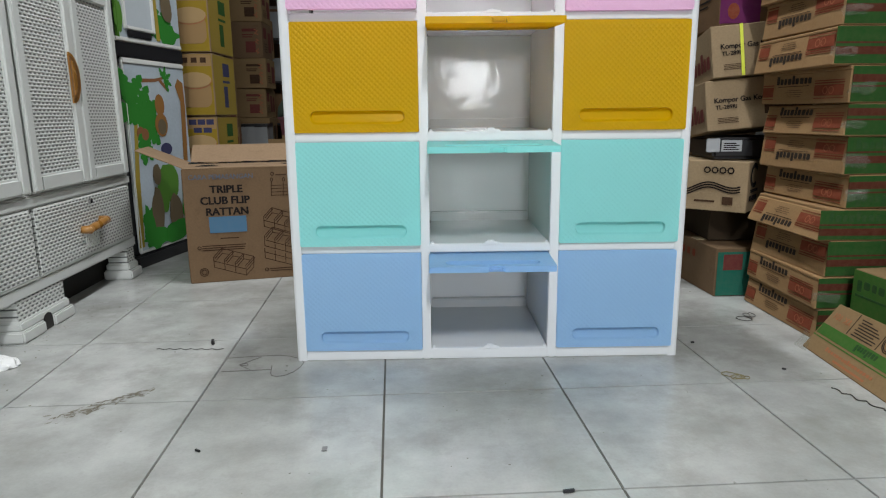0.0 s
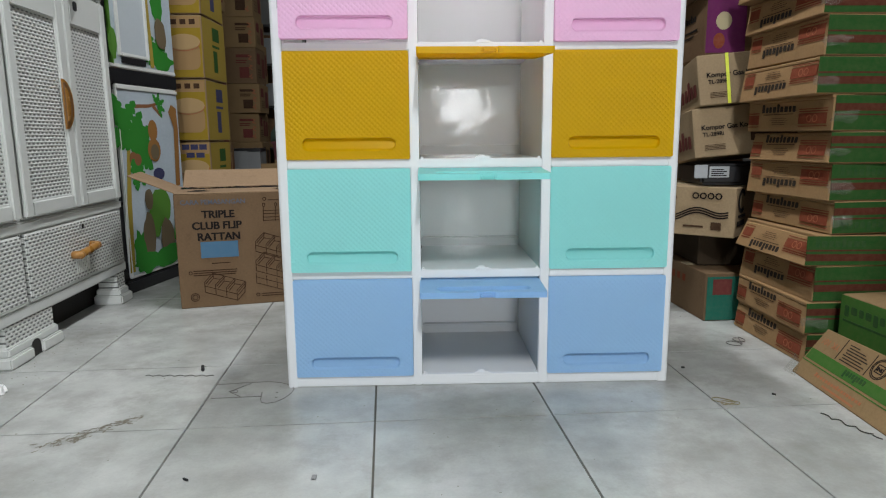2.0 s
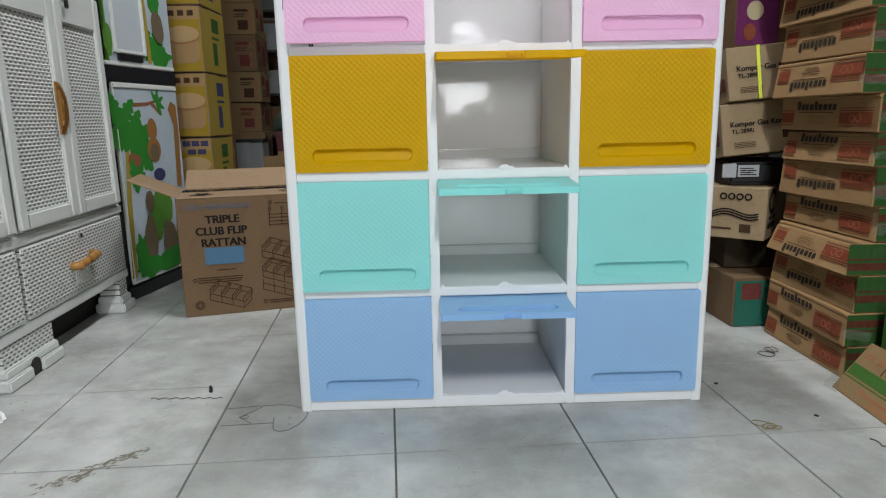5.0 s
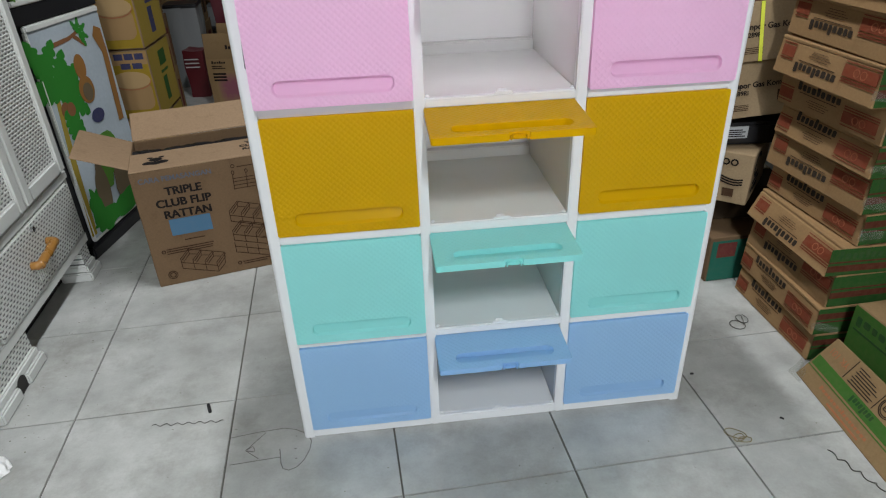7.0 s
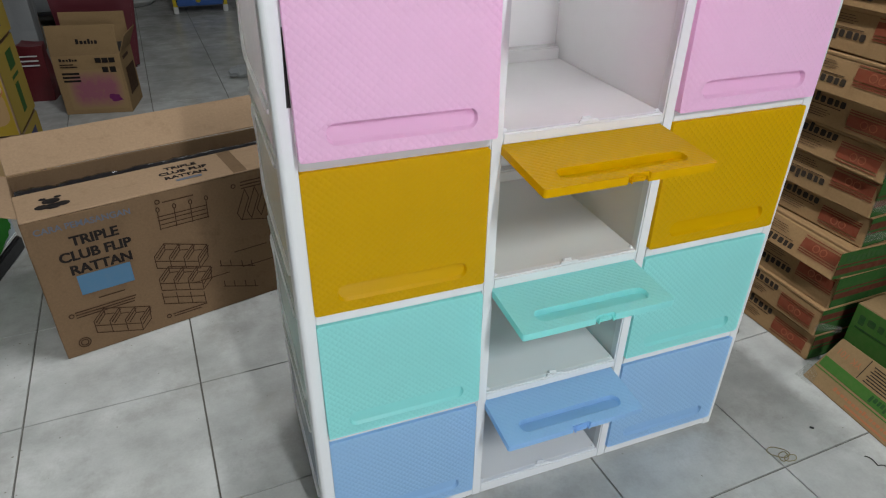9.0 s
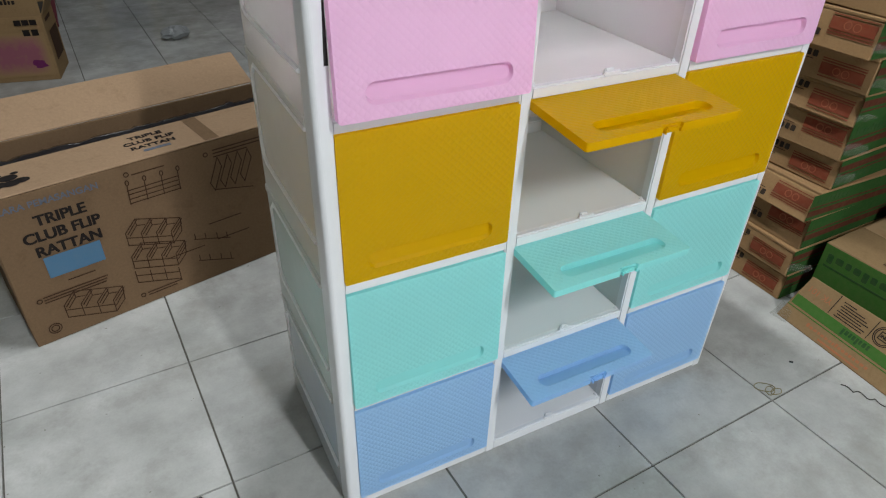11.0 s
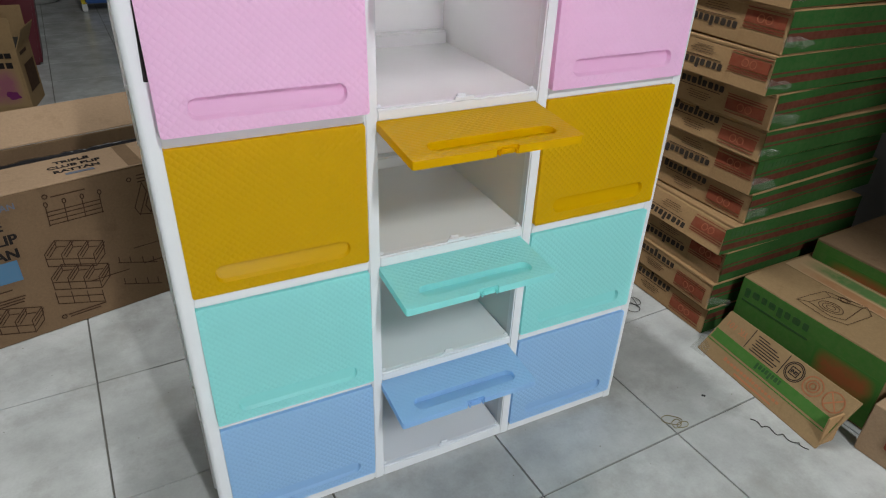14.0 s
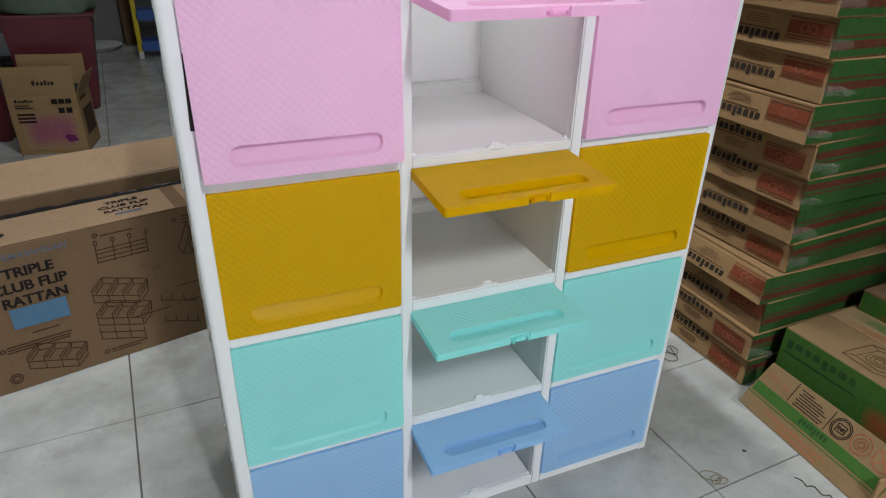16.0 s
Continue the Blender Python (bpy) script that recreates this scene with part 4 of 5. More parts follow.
for k, (z, dx, yaw) in enumerate(((0.662, -0.008, -7), (0.866, 0.0, -9))):
    c = plain_carton("stove_box", "pale brown gas stove carton with black lettering", (0.62, 0.36, 0.196), pose(1.165 + dx, 2.53, z, -7, -5, yaw), 64 + k, KRAFT_CREAM, "pale stove cartons", 0.004)
    lettering("Kompor Gas Kompor", 0.027, INK_BLACK, c, pose(0.03, -0.004, 0.115, 90), bold=0.0006, align="LEFT")
    lettering("TL-289Ri", 0.022, INK_BLACK, c, pose(0.035, -0.004, 0.088, 90), bold=0.0004, align="LEFT")
    stuff(part("small_print", bars([(0.04, 0.045 - 0.006 * i, 0.12, 0.047 - 0.006 * i) for i in range(4)] + [(0.22, 0.05, 0.40, 0.09)]), INK_BROWN, c, m=pose(0, -0.0035, 0)))
    stuff(part("word_shape", soft_bars(word_blocks(0.06, 0.04, 0.28, 0.075, 6)), INK_MAROON, c, m=pose(0, 0.36, 0, 0, 0, -90) @ pose(0, -0.0035, 0)))
    if k:
        part("strap", boxes((0.105, -0.006, 0.0, 0.117, -0.003, 0.196)), surface("yellow_strap", (0.70, 0.75, 0.06), 0.35), c, "yellow packing strap")
for k, (z, dx) in enumerate(((1.062, 0.0), (1.305, -0.02))):
    c = plain_carton("cooker_carton", "purple and brown cooker carton with printed pictures", (0.42, 0.34, 0.236), pose(1.185 + dx, 2.56, z, 0, 0, -8 + 5 * k), 70 + k, KRAFT_DARK, "purple cooker cartons")
    part("purple_panel", bars([(0.0, 0.01, 0.15, 0.225)]), INK_PURPLE, c, m=pose(0, -0.0035, 0))
    part("picture_shape", plate([(0.065 + 0.03 * math.cos(a), 0.13 + 0.034 * math.sin(a)) for a in [i * math.pi / 9 for i in range(18)]], -0.0012, 0), INK_CREAM, c, m=pose(0, -0.0035, 0))
    stuff(part("word_shape", soft_bars(word_blocks(0.14, 0.19, 0.14, 0.02, 6)), INK_BLACK, c, m=pose(0, -0.0035, 0)))
    stuff(part("side_print", bars(word_blocks(0.06, 0.15, 0.16, 0.03, 6) + [(0.06, 0.11, 0.24, 0.118), (0.06, 0.09, 0.20, 0.096)]), INK_BLACK, c, m=pose(0, 0.34, 0, 0, 0, -90) @ pose(0, -0.0042, 0)))
    part("picture_shape", plate([(0.05 + 0.022 * math.cos(a), 0.055 + 0.03 * math.sin(a)) for a in [i * math.pi / 9 for i in range(18)]], -0.0012, 0), INK_RED, c, m=pose(0, -0.0042, 0))
# the further row of cartons along the wall
rng = random.Random(5)
for row, y in enumerate((3.05, 3.62, 4.2)):
    z = 0.0
    for k in range(8):
        h = rng.choice((0.2, 0.24, 0.28))
        c = plain_carton("stock_carton", "brown stock carton piled against the shop wall", (0.55, 0.5, h - 0.003), pose(1.12 + rng.uniform(-0.04, 0.06), y, z, 0, 0, rng.uniform(-3, 3)), 80 + row * 10 + k, rng.choice((KRAFT, KRAFT_DARK)), "piled stock cartons", 0.003)
        stuff(part("small_print", bars([(0.08, h * 0.55, 0.3, h * 0.68), (0.08, h * 0.35, 0.2, h * 0.4)]), INK_BROWN, c, m=pose(0, -0.0035, 0)))
        z += h
        if z > 1.9:
            break
# ---- the white rattan wardrobe ----
ward = thing("wardrobe", "white plastic wardrobe with rattan-pattern doors, drawers and amber handles", "wardrobe", pose(-1.34, 0, 0))
# local x: outwards from the front plane is +; depth runs to -x; y as in the room
WY0, WY1, WDEEP = 1.52, 3.125, 0.50
part("carcass", boxes((-WDEEP, WY0, 0.15, -0.03, WY1, 1.86), bevel=0.006), WARDROBE_WHITE, ward)
part("plinth", boxes((-WDEEP, WY0, 0.138, 0.0, WY1, 0.19), bevel=0.008, seg=3), WARDROBE_WHITE, ward)
part("rail", boxes((-0.032, WY0, 0.434, 0.004, WY1, 0.478), bevel=0.008, seg=3), WARDROBE_WHITE, ward)
for y in (WY0, 2.297, WY1 - 0.03):
    part("stile", boxes((-0.031, y, 0.18, -0.006, y + 0.014 if y == 2.297 else y + 0.03, 1.86), bevel=0.004), WARDROBE_WHITE, ward)


def upright(bm, x):
    """Lays a turned plate flat against the plane at depth x."""
    lo = min(v.co.x for v in bm.verts)
    for v in bm.verts:
        v.co = Vector((x + (v.co.x - lo) * 0.3, v.co.y, v.co.z))
    bmesh.ops.recalc_face_normals(bm, faces=bm.faces[:])
    return bm


def drawer(y0, y1):
    d = part("drawer", boxes((-0.03, y0, 0.194, 0.008, y1, 0.432), bevel=0.006, seg=3), RATTAN_Y, ward, "drawer with rattan-pattern front")
    ym = (y0 + y1) / 2
    part("drawer_edge", boxes((-0.028, y0 - 0.002, 0.188, 0.006, y1 + 0.002, 0.198), bevel=0.003), WARDROBE_WHITE, d)
    h = [(0.004, ym - 0.078, 0.303), (0.028, ym - 0.08, 0.303), (0.036, ym - 0.07, 0.304), (0.037, ym - 0.045, 0.307), (0.038, ym, 0.311), (0.037, ym + 0.045, 0.316), (0.036, ym + 0.07, 0.319), (0.028, ym + 0.08, 0.320), (0.004, ym + 0.078, 0.320)]
    part("handle", tube(h, 0.016, 10), AMBER, d, "amber bamboo-shaped handle", smooth=True)
    for e in (-0.074, -0.02, 0.03, 0.074):
        part("handle_ring", tube([(0.036, ym + e - 0.006, 0.311 + e * 0.11 - 0.001), (0.036, ym + e + 0.006, 0.311 + e * 0.11 + 0.001)], 0.0165, 10), AMBER, d, smooth=True)
    for i in range(8):
        part("grip_rib", boxes((0.006, ym - 0.06 + 0.015 * i, 0.225, 0.0115, ym - 0.055 + 0.015 * i, 0.30), bevel=0.001, seg=1), WARDROBE_WHITE, d)
    lock = bmesh.new()
    bmesh.ops.create_cone(lock, cap_ends=True, segments=16, radius1=0.011, radius2=0.010, depth=0.012, matrix=pose(0.012, ym + 0.005, 0.408, 0, 90, 0))
    part("lock", lock, CHROME, d)
    part("keyhole", boxes((0.017, ym + 0.002, 0.400, 0.0195, ym + 0.008, 0.414)), BLACK, d)
    return d


def leaf(y0, y1, z0, z1, p0, p1):
    """A framed door leaf; the woven panel from height p0 to p1 lies back between the frame members."""
    b = 0.055
    d = part("door", boxes((-0.03, y0, z0, 0.003, y1, z1)), WARDROBE_WHITE, ward)
    for n, dims in (("stile", (0.002, y0 + 0.003, z0 + 0.003, 0.022, y0 + b, z1 - 0.003)), ("stile", (0.002, y1 - b, z0 + 0.003, 0.022, y1 - 0.003, z1 - 0.003)),
                    ("rail", (0.002, y0 + b - 0.004, z0 + 0.003, 0.020, y1 - b + 0.004, p0)), ("rail", (0.002, y0 + b - 0.004, p1, 0.020, y1 - b + 0.004, z1 - 0.003))):
        part(n, boxes(dims, bevel=0.008, seg=3), WARDROBE_WHITE, d)
    part("woven_panel", boxes((0.002, y0 + b - 0.006, p0 - 0.006, 0.009, y1 - b + 0.006, p1 + 0.006)), RATTAN_Y, d, "rattan-pattern panel")
    return d


drawer(2.313, 3.088)
drawer(1.54, 2.29)
DOORS = [(2.716, 3.094), (2.313, 2.712), (1.912, 2.294), (1.54, 1.908)]
for i, (y0, y1) in enumerate(DOORS):
    d = leaf(y0, y1, 0.482, 1.345, 0.545, 1.205)
    leaf(y0, y1, 1.352, 1.80, 1.41, 1.75)
    if i == 1:
        half = [math.pi * k / 18 for k in range(19)]
        for name, rx, rz, x, wide, k, label in (("handle", 0.072, 0.096, 0.0225, 0.018, AMBER, "amber half-moon handle"), ("handle_cup", 0.054, 0.082, 0.0285, 0.016, DARK_AMBER, "dark amber hollow of the handle"), ("handle_rib", 0.026, 0.064, 0.0340, 0.012, AMBER, "")):
            moon = plate([(2.644 + rx * math.sin(a), 0.892 + rz * math.cos(a)) for a in half], -0.02 - wide, -0.02)
            bmesh.ops.rotate(moon, verts=moon.verts, cent=(0, 0, 0), matrix=Matrix.Rotation(radians(90), 3, "Z"))
            part(name, upright(moon, x), k, d, label)
lock = thing("door_lock", "black lock with a key hanging in the wardrobe door", "lock", pose(-1.325, 2.79, 1.30))
m2 = bmesh.new()
bmesh.ops.create_cone(m2, cap_ends=True, segments=16, radius1=0.014, radius2=0.013, depth=0.02, matrix=pose(0.008, 0, 0.03, 0, 90, 0))
part("cylinder", m2, CHROME, lock)
part("key", boxes((0.018, -0.016, 0.018, 0.026, 0.022, 0.042), bevel=0.006), BLACK, lock)
part("key_ring", boxes((0.016, -0.014, -0.04, 0.024, 0.012, -0.002), bevel=0.006), BLACK, lock)
for y0, y1 in ((2.13, 2.47), (3.0, 3.12), (1.53, 1.65)):
    foot = part("foot", boxes((-0.09, y0 + 0.02, 0.07, -0.004, y1 - 0.02, 0.14)), RATTAN_Y, ward, "moulded foot with stepped base")
    part("step", boxes((-0.10, y0 + 0.01, 0.04, 0.008, y1 - 0.01, 0.072), bevel=0.006), WARDROBE_WHITE, foot)
    if y1 - y0 > 0.2:
        ym = (y0 + y1) / 2
        part("step", boxes((-0.11, y0, 0, 0.02, ym - 0.03, 0.042), bevel=0.006), WARDROBE_WHITE, foot)
        part("step", boxes((-0.11, ym + 0.03, 0, 0.02, y1, 0.042), bevel=0.006), WARDROBE_WHITE, foot)
        # flat dark piece over the foot's opening, its colour painting the shade inside
        arch = plate([(ym - 0.03, 0.0), (ym + 0.03, 0.0)] + [(ym + 0.03 * math.cos(math.pi * k / 10), 0.034 + 0.026 * math.sin(math.pi * k / 10)) for k in range(11)], -0.004, 0)
        bmesh.ops.rotate(arch, verts=arch.verts, cent=(0, 0, 0), matrix=Matrix.Rotation(radians(90), 3, "Z"))
        part("arch", upright(arch, 0.0085), DARK, foot)
    else:
        part("step", boxes((-0.11, y0, 0, 0.02, y1, 0.042), bevel=0.006), WARDROBE_WHITE, foot)

# added board, its near-black colour standing in for shade under the wardrobe
part("kick_board", boxes((-0.16, WY0 + 0.02, 0, -0.12, WY1 - 0.02, 0.14)), DARK, ward, "dark board standing in for the shade under the wardrobe")

# ---- the children's wardrobe with the jungle print ----
SKYBLUE = surface("pale_blue_film", (0.42, 0.48, 0.53), 0.22, vary=0.15, broad=6, relief=0.02)
LEAF = ink("leaf_green_print", (0.028, 0.185, 0.025), 0.02)
LIME = ink("lime_print", (0.08, 0.20, 0.03), 0.02)
EARTH = ink("earth_print", (0.20, 0.09, 0.04), 0.05)
OCHRE = ink("ochre_print", (0.25, 0.12, 0.035), 0.05)
SAND = ink("sand_print", (0.13, 0.10, 0.06), 0.05)
YELLOWP = ink("yellow_print", (0.32, 0.24, 0.04), 0.05)
# the mirror's pale reflection is put into an even base colour
GLOSS = surface("mirror_panel", (0.46, 0.50, 0.53), 0.2, metal=0.0, vary=0.05, relief=0.0)
kid = thing("childrens_wardrobe", "black-framed children's wardrobe with a jungle leaf print on pale blue doors", "wardrobe", pose(-1.375, 3.195, 0, 0, 0, 90 - 12.9))
# local x runs along the front, the front looks to -y
KW, KD = 0.575, 0.42
part("base", boxes((0.0, -0.012, 0, KW, KD, 0.062), bevel=0.006), BLACK, kid)
part("carcass", boxes((0.0, 0.018, 0.06, KW, KD, 1.80), bevel=0.004), BLACK, kid)


def shape(cx, cz, rx, rz, n=20, wob=0.0, seed=0, turn=0.0):
    rng = random.Random(seed)
    pts = []
    for i in range(n):
        a = 2 * math.pi * i / n
        r = 1 + wob * rng.uniform(-1, 1)
        x, z = rx * r * math.cos(a), rz * r * math.sin(a)
        c, s = math.cos(radians(turn)), math.sin(radians(turn))
        pts.append((cx + c * x - s * z, cz + s * x + c * z))
    return pts


def prints(shapes, material, parent, y, name):
    for k, s in enumerate(shapes):
        part(name, plate(s, y - 0.0003 * k - 0.0008, y - 0.0003 * k), material, parent)


def frond(x, z, length, width, turn, teeth=7):
    """One palm leaf with a lobed edge."""
    up, dn = [], []
    for i in range(teeth * 5 + 1):
        f = i / (teeth * 5)
        w = width * math.sin(math.pi * min(1, f * 0.93 + 0.07)) ** 0.7 * (0.72 + 0.5 * abs(math.sin(math.pi * f * teeth)) ** 0.7)
        up.append((f * length, w))
        dn.append((f * length, -w))
    pts = up + dn[::-1]
    pts = [(a, b - 0.9 * a * a * (1 if -90 < turn < 90 else -1)) for a, b in pts]
    c, s = math.cos(radians(turn)), math.sin(radians(turn))
    return [(x + c * a - s * b, z + s * a + c * b) for a, b in pts]


def print_door(z0, z1, low):
    d = part("door", plate(rounded(0.05, z0, KW - 0.01, z1, 0.012), 0.0, 0.02), SKYBLUE, kid, "pale blue door with leaf print")
    part("edge_trim", boxes((0.046, -0.006, z1 - 0.004, KW - 0.006, 0.016, z1 + 0.024), bevel=0.006), WARDROBE_WHITE, d)
    part("edge_trim", boxes((0.046, -0.003, z0 - 0.006, KW - 0.006, 0.016, z0 + 0.012), bevel=0.004), WARDROBE_WHITE, d)
    part("edge_trim", boxes((0.044, -0.003, z0, 0.058, 0.016, z1), bevel=0.004), WARDROBE_WHITE if low else LIME, d)
    return d


low = print_door(0.075, 0.995, True)
fr = [frond(0.13, 0.72, 0.20, 0.045, a, 5) for a in (110, 70, 38, 8, -25, 150)] + [frond(0.075, 0.80, 0.18, 0.04, a, 5) for a in (100, 62)] + [frond(0.13, 0.66, 0.16, 0.035, a, 5) for a in (-50, -75)]
prints(fr, LEAF, low, -0.0005, "palm_leaf")
prints([[(0.035, 0.10), (0.075, 0.10), (0.095, 0.45), (0.12, 0.72), (0.095, 0.72), (0.06, 0.45)]], YELLOWP, low, -0.0005, "palm_trunk")
prints([shape(0.135, 0.66, 0.03, 0.035), shape(0.17, 0.655, 0.028, 0.03)], EARTH, low, -0.003, "coconut_shape")
prints([[(0.12, 0.905), (0.30, 0.915), (0.42, 0.945), (0.43, 0.955), (0.30, 0.932), (0.12, 0.925)], [(0.33, 0.92), (0.40, 0.87), (0.41, 0.88), (0.345, 0.935)]], EARTH, low, -0.0005, "branch")
prints([frond(0.38, 0.93, 0.07, 0.012, a, 3) for a in (80, 30, -20, -60, 120)], LEAF, low, -0.0008, "twig_leaf")
prints([shape(0.315, 0.80, 0.04, 0.055), shape(0.315, 0.70, 0.055, 0.06)], OCHRE, low, -0.0035, "round_shape")
prints([shape(0.318, 0.69, 0.036, 0.04)], SAND, low, -0.005, "pale_oval")
prints([shape(0.34, 0.575, 0.05, 0.032)], INK_NAVY, low, -0.0035, "dark_blue_patch")
prints([[(0.49, 0.50), (0.53, 0.50), (0.55, 0.80), (0.545, 0.92), (0.50, 0.94), (0.47, 0.90), (0.51, 0.82), (0.50, 0.66)]], OCHRE, low, -0.0035, "long_ochre_shape")
prints([shape(0.33, 0.40, 0.095, 0.10, 22, 0.06, 3), shape(0.27, 0.33, 0.05, 0.09, 18, 0.08, 4)], LIME, low, -0.0035, "light_green_shape")
prints([shape(0.23, 0.45, 0.035, 0.055, 16, 0.05, 8), shape(0.21, 0.25, 0.05, 0.13, 18, 0.1, 5), shape(0.37, 0.22, 0.06, 0.12, 18, 0.1, 6)], SAND, low, -0.006, "sand_shape")
prints([shape(0.19, 0.13, 0.12, 0.05, 24, 0.2, 1), shape(0.38, 0.135, 0.13, 0.055, 24, 0.2, 2), shape(0.49, 0.26, 0.06, 0.14, 24, 0.15, 7), shape(0.12, 0.20, 0.05, 0.10, 20, 0.2, 9)], LEAF, low, -0.008, "low_leaf")
part("black_band", boxes((0.0, -0.002, 1.022, KW, 0.03, 1.09), bevel=0.003), BLACK, kid)
up = print_door(1.105, 1.78, False)
part("edge_trim", boxes((0.014, -0.006, 1.092, KW - 0.006, 0.016, 1.112), bevel=0.005), WARDROBE_WHITE, up)
pan = part("mirror_panel", plate(rounded(0.10, 1.165, 0.315, 1.76, 0.015), -0.006, 0), GLOSS, up, "pale mirror panel in a white frame")
part("frame", boxes((0.085, -0.014, 1.15, 0.105, 0, 1.77), (0.31, -0.014, 1.15, 0.33, 0, 1.77), (0.105, -0.014, 1.15, 0.31, 0, 1.168), bevel=0.004), WARDROBE_WHITE, pan)
part("handle_recess", boxes((0.11, -0.010, 1.118, 0.30, -0.001, 1.148), bevel=0.003), BLACK, up)
prints([frond(0.37, 1.14, 0.20, 0.045, a) for a in (95, 60, 130)] + [shape(0.46, 1.16, 0.09, 0.05, 22, 0.2, 2), shape(0.44, 1.45, 0.05, 0.09, 20, 0.15, 3), frond(0.40, 1.70, 0.18, 0.04, -70), frond(0.37, 1.6, 0.2, 0.04, 80)], LEAF, up, -0.0005, "palm_leaf")
prints([[(0.345, 1.12), (0.375, 1.12), (0.36, 1.45), (0.35, 1.78), (0.335, 1.78)]], YELLOWP, up, -0.004, "palm_trunk")
prints([shape(0.50, 1.66, 0.035, 0.07), shape(0.45, 1.30, 0.05, 0.08, 18, 0.1, 4)], SAND, up, -0.006, "sand_shape")
prints([shape(0.06, 1.20, 0.03, 0.07, 18, 0.15, 5)], LIME, up, -0.0005, "lime_patch")

# ---- goods along the far left ----
INK_OLIVE = ink("olive_print", (0.28, 0.20, 0.03), 0.3)
BEIGE = ink("beige_print", (0.32, 0.20, 0.09), 0.2)
BEIGE_LIGHT = ink("light_beige_print", (0.40, 0.27, 0.13), 0.2)
for k in range(6):
    z = 0.0 + 0.372 * k
    c = plain_carton("rice_cooker_carton", "yellow printed cooker carton in a tall pile", (0.36, 0.40, 0.366), pose(-1.545, 4.12, z, 0, 0, -3 + random.uniform(-1.5, 1.5)), 120 + k, KRAFT_PALE, "piled yellow cooker cartons", 0.003)
    f = pose(0, -0.0035, 0)
    part("yellow_face", bars([(0.004, 0.006, 0.356, 0.360)]), INK_YELLOW, c, m=f)
    part("beige_top", bars([(0.006, 0.292, 0.354, 0.358)]), BEIGE, c, m=f @ pose(0, -0.0004, 0))
    part("picture_shape", plate(rounded(0.155, 0.05, 0.345, 0.205, 0.045, 6), -0.0012, 0), BEIGE, c, m=f @ pose(0, -0.0008, 0))
    part("picture_shape", plate(shape(0.25, 0.212, 0.099, 0.045, 24), -0.0012, 0), BEIGE_LIGHT, c, m=f @ pose(0, -0.0018, 0))
    stuff(part("picture_rim", strokes([[(0.25 + 0.099 * math.cos(a), 0.205 + 0.045 * math.sin(a)) for a in [math.pi + i * math.pi / 12 for i in range(13)]]], 0.004), INK_RUST, c, m=f @ pose(0, -0.003, 0)))
    stuff(part("badge_print", bars([(0.19 + 0.053 * i, 0.318, 0.235 + 0.053 * i, 0.350) for i in range(3)] + [(0.215, 0.27, 0.265, 0.30), (0.275, 0.27, 0.325, 0.30)] if k == 1 else [(0.18 + 0.055 * i, 0.312, 0.215 + 0.055 * i, 0.342) for i in range(3)]), INK_NAVY if k == 1 else INK_BROWN, c, m=f @ pose(0, -0.0008, 0)))
    g = pose(0.36, 0, 0, 0, 0, 90) @ pose(0, -0.0035, 0)
    part("yellow_side", bars([(0.004, 0.006, 0.396, 0.36)]), INK_OLIVE, c, m=g)
    stuff(part("side_print", bars([(0.17, 0.24, 0.29, 0.32), (0.17, 0.05, 0.24, 0.18), (0.16, 0.20, 0.29, 0.215)]), INK_GREEN if k % 2 else INK_NAVY, c, m=g @ pose(0, -0.0008, 0)))
rng = random.Random(11)
for row, (y, x1) in enumerate(((4.60, -1.29), (5.05, -1.385), (7.0, -1.47), (7.5, -1.56))):
    z = 0.0
    while z < (2.35 if row != 3 else 1.7):
        h = rng.choice((0.30, 0.36, 0.42))
        w = 0.5
        c = plain_carton("stock_carton", "brown appliance carton with printed panels in a tall pile", (w, 0.42, h - 0.003), pose(x1 - w + rng.uniform(-0.015, 0.015), y, z, 0, 0, rng.uniform(-2, 2)), int(200 + row * 20 + z * 10), rng.choice((KRAFT, KRAFT_MID, KRAFT_MID)), "brown cartons along the shop wall", 0.003)
        g = pose(w, 0, 0, 0, 0, 90) @ pose(0, -0.0035, 0)
        stuff(part("side_print", bars([(0.05, h * 0.55, 0.17, h * 0.85), (0.24, h * 0.2, 0.36, h * 0.75)]), rng.choice((INK_MAROON, INK_BROWN, INK_MAROON)), c, m=g))
        stuff(part("front_print", bars([(w - 0.2, h * 0.72, w - 0.06, h * 0.80), (w - 0.2, h * 0.62, w - 0.09, h * 0.65), (w - 0.2, h * 0.56, w - 0.10, h * 0.59), (w - 0.17, h * 0.15, w - 0.07, h * 0.45)]), rng.choice((INK_MAROON, INK_BROWN)), c, m=pose(0, -0.0035, 0)))
        stuff(part("small_print", bars([(0.07, h * (0.18 + 0.07 * i), 0.20, h * (0.20 + 0.07 * i)) for i in range(4)]), INK_BROWN, c, m=g))
        curl = [[(w - 0.055 + 0.018 * math.sin(2.2 * q + k), h * (0.12 + 0.26 * k) + 0.012 * q) for q in range(5)] for k in range(3)]
        stuff(part("red_flourish", strokes(curl, 0.008), INK_RUST, c, m=pose(0, -0.0042, 0)))
        z += h

# dark metal rack with wrapped goods behind them
rack = thing("storage_rack", "dark metal storage rack with wrapped goods", "shelf", pose(-1.98, 8.15, 0))
for x in (0.0, 0.86):
    for y in (0.0, 0.42):
        part("post", boxes((x, y, 0, x + 0.035, y + 0.035, 2.1), bevel=0.003), BLACK, rack)
for z in (0.12, 0.62, 1.12, 1.62, 2.07):
    part("shelf", boxes((0.0, 0.0, z, 0.895, 0.455, z + 0.025), bevel=0.003), BLACK, rack)
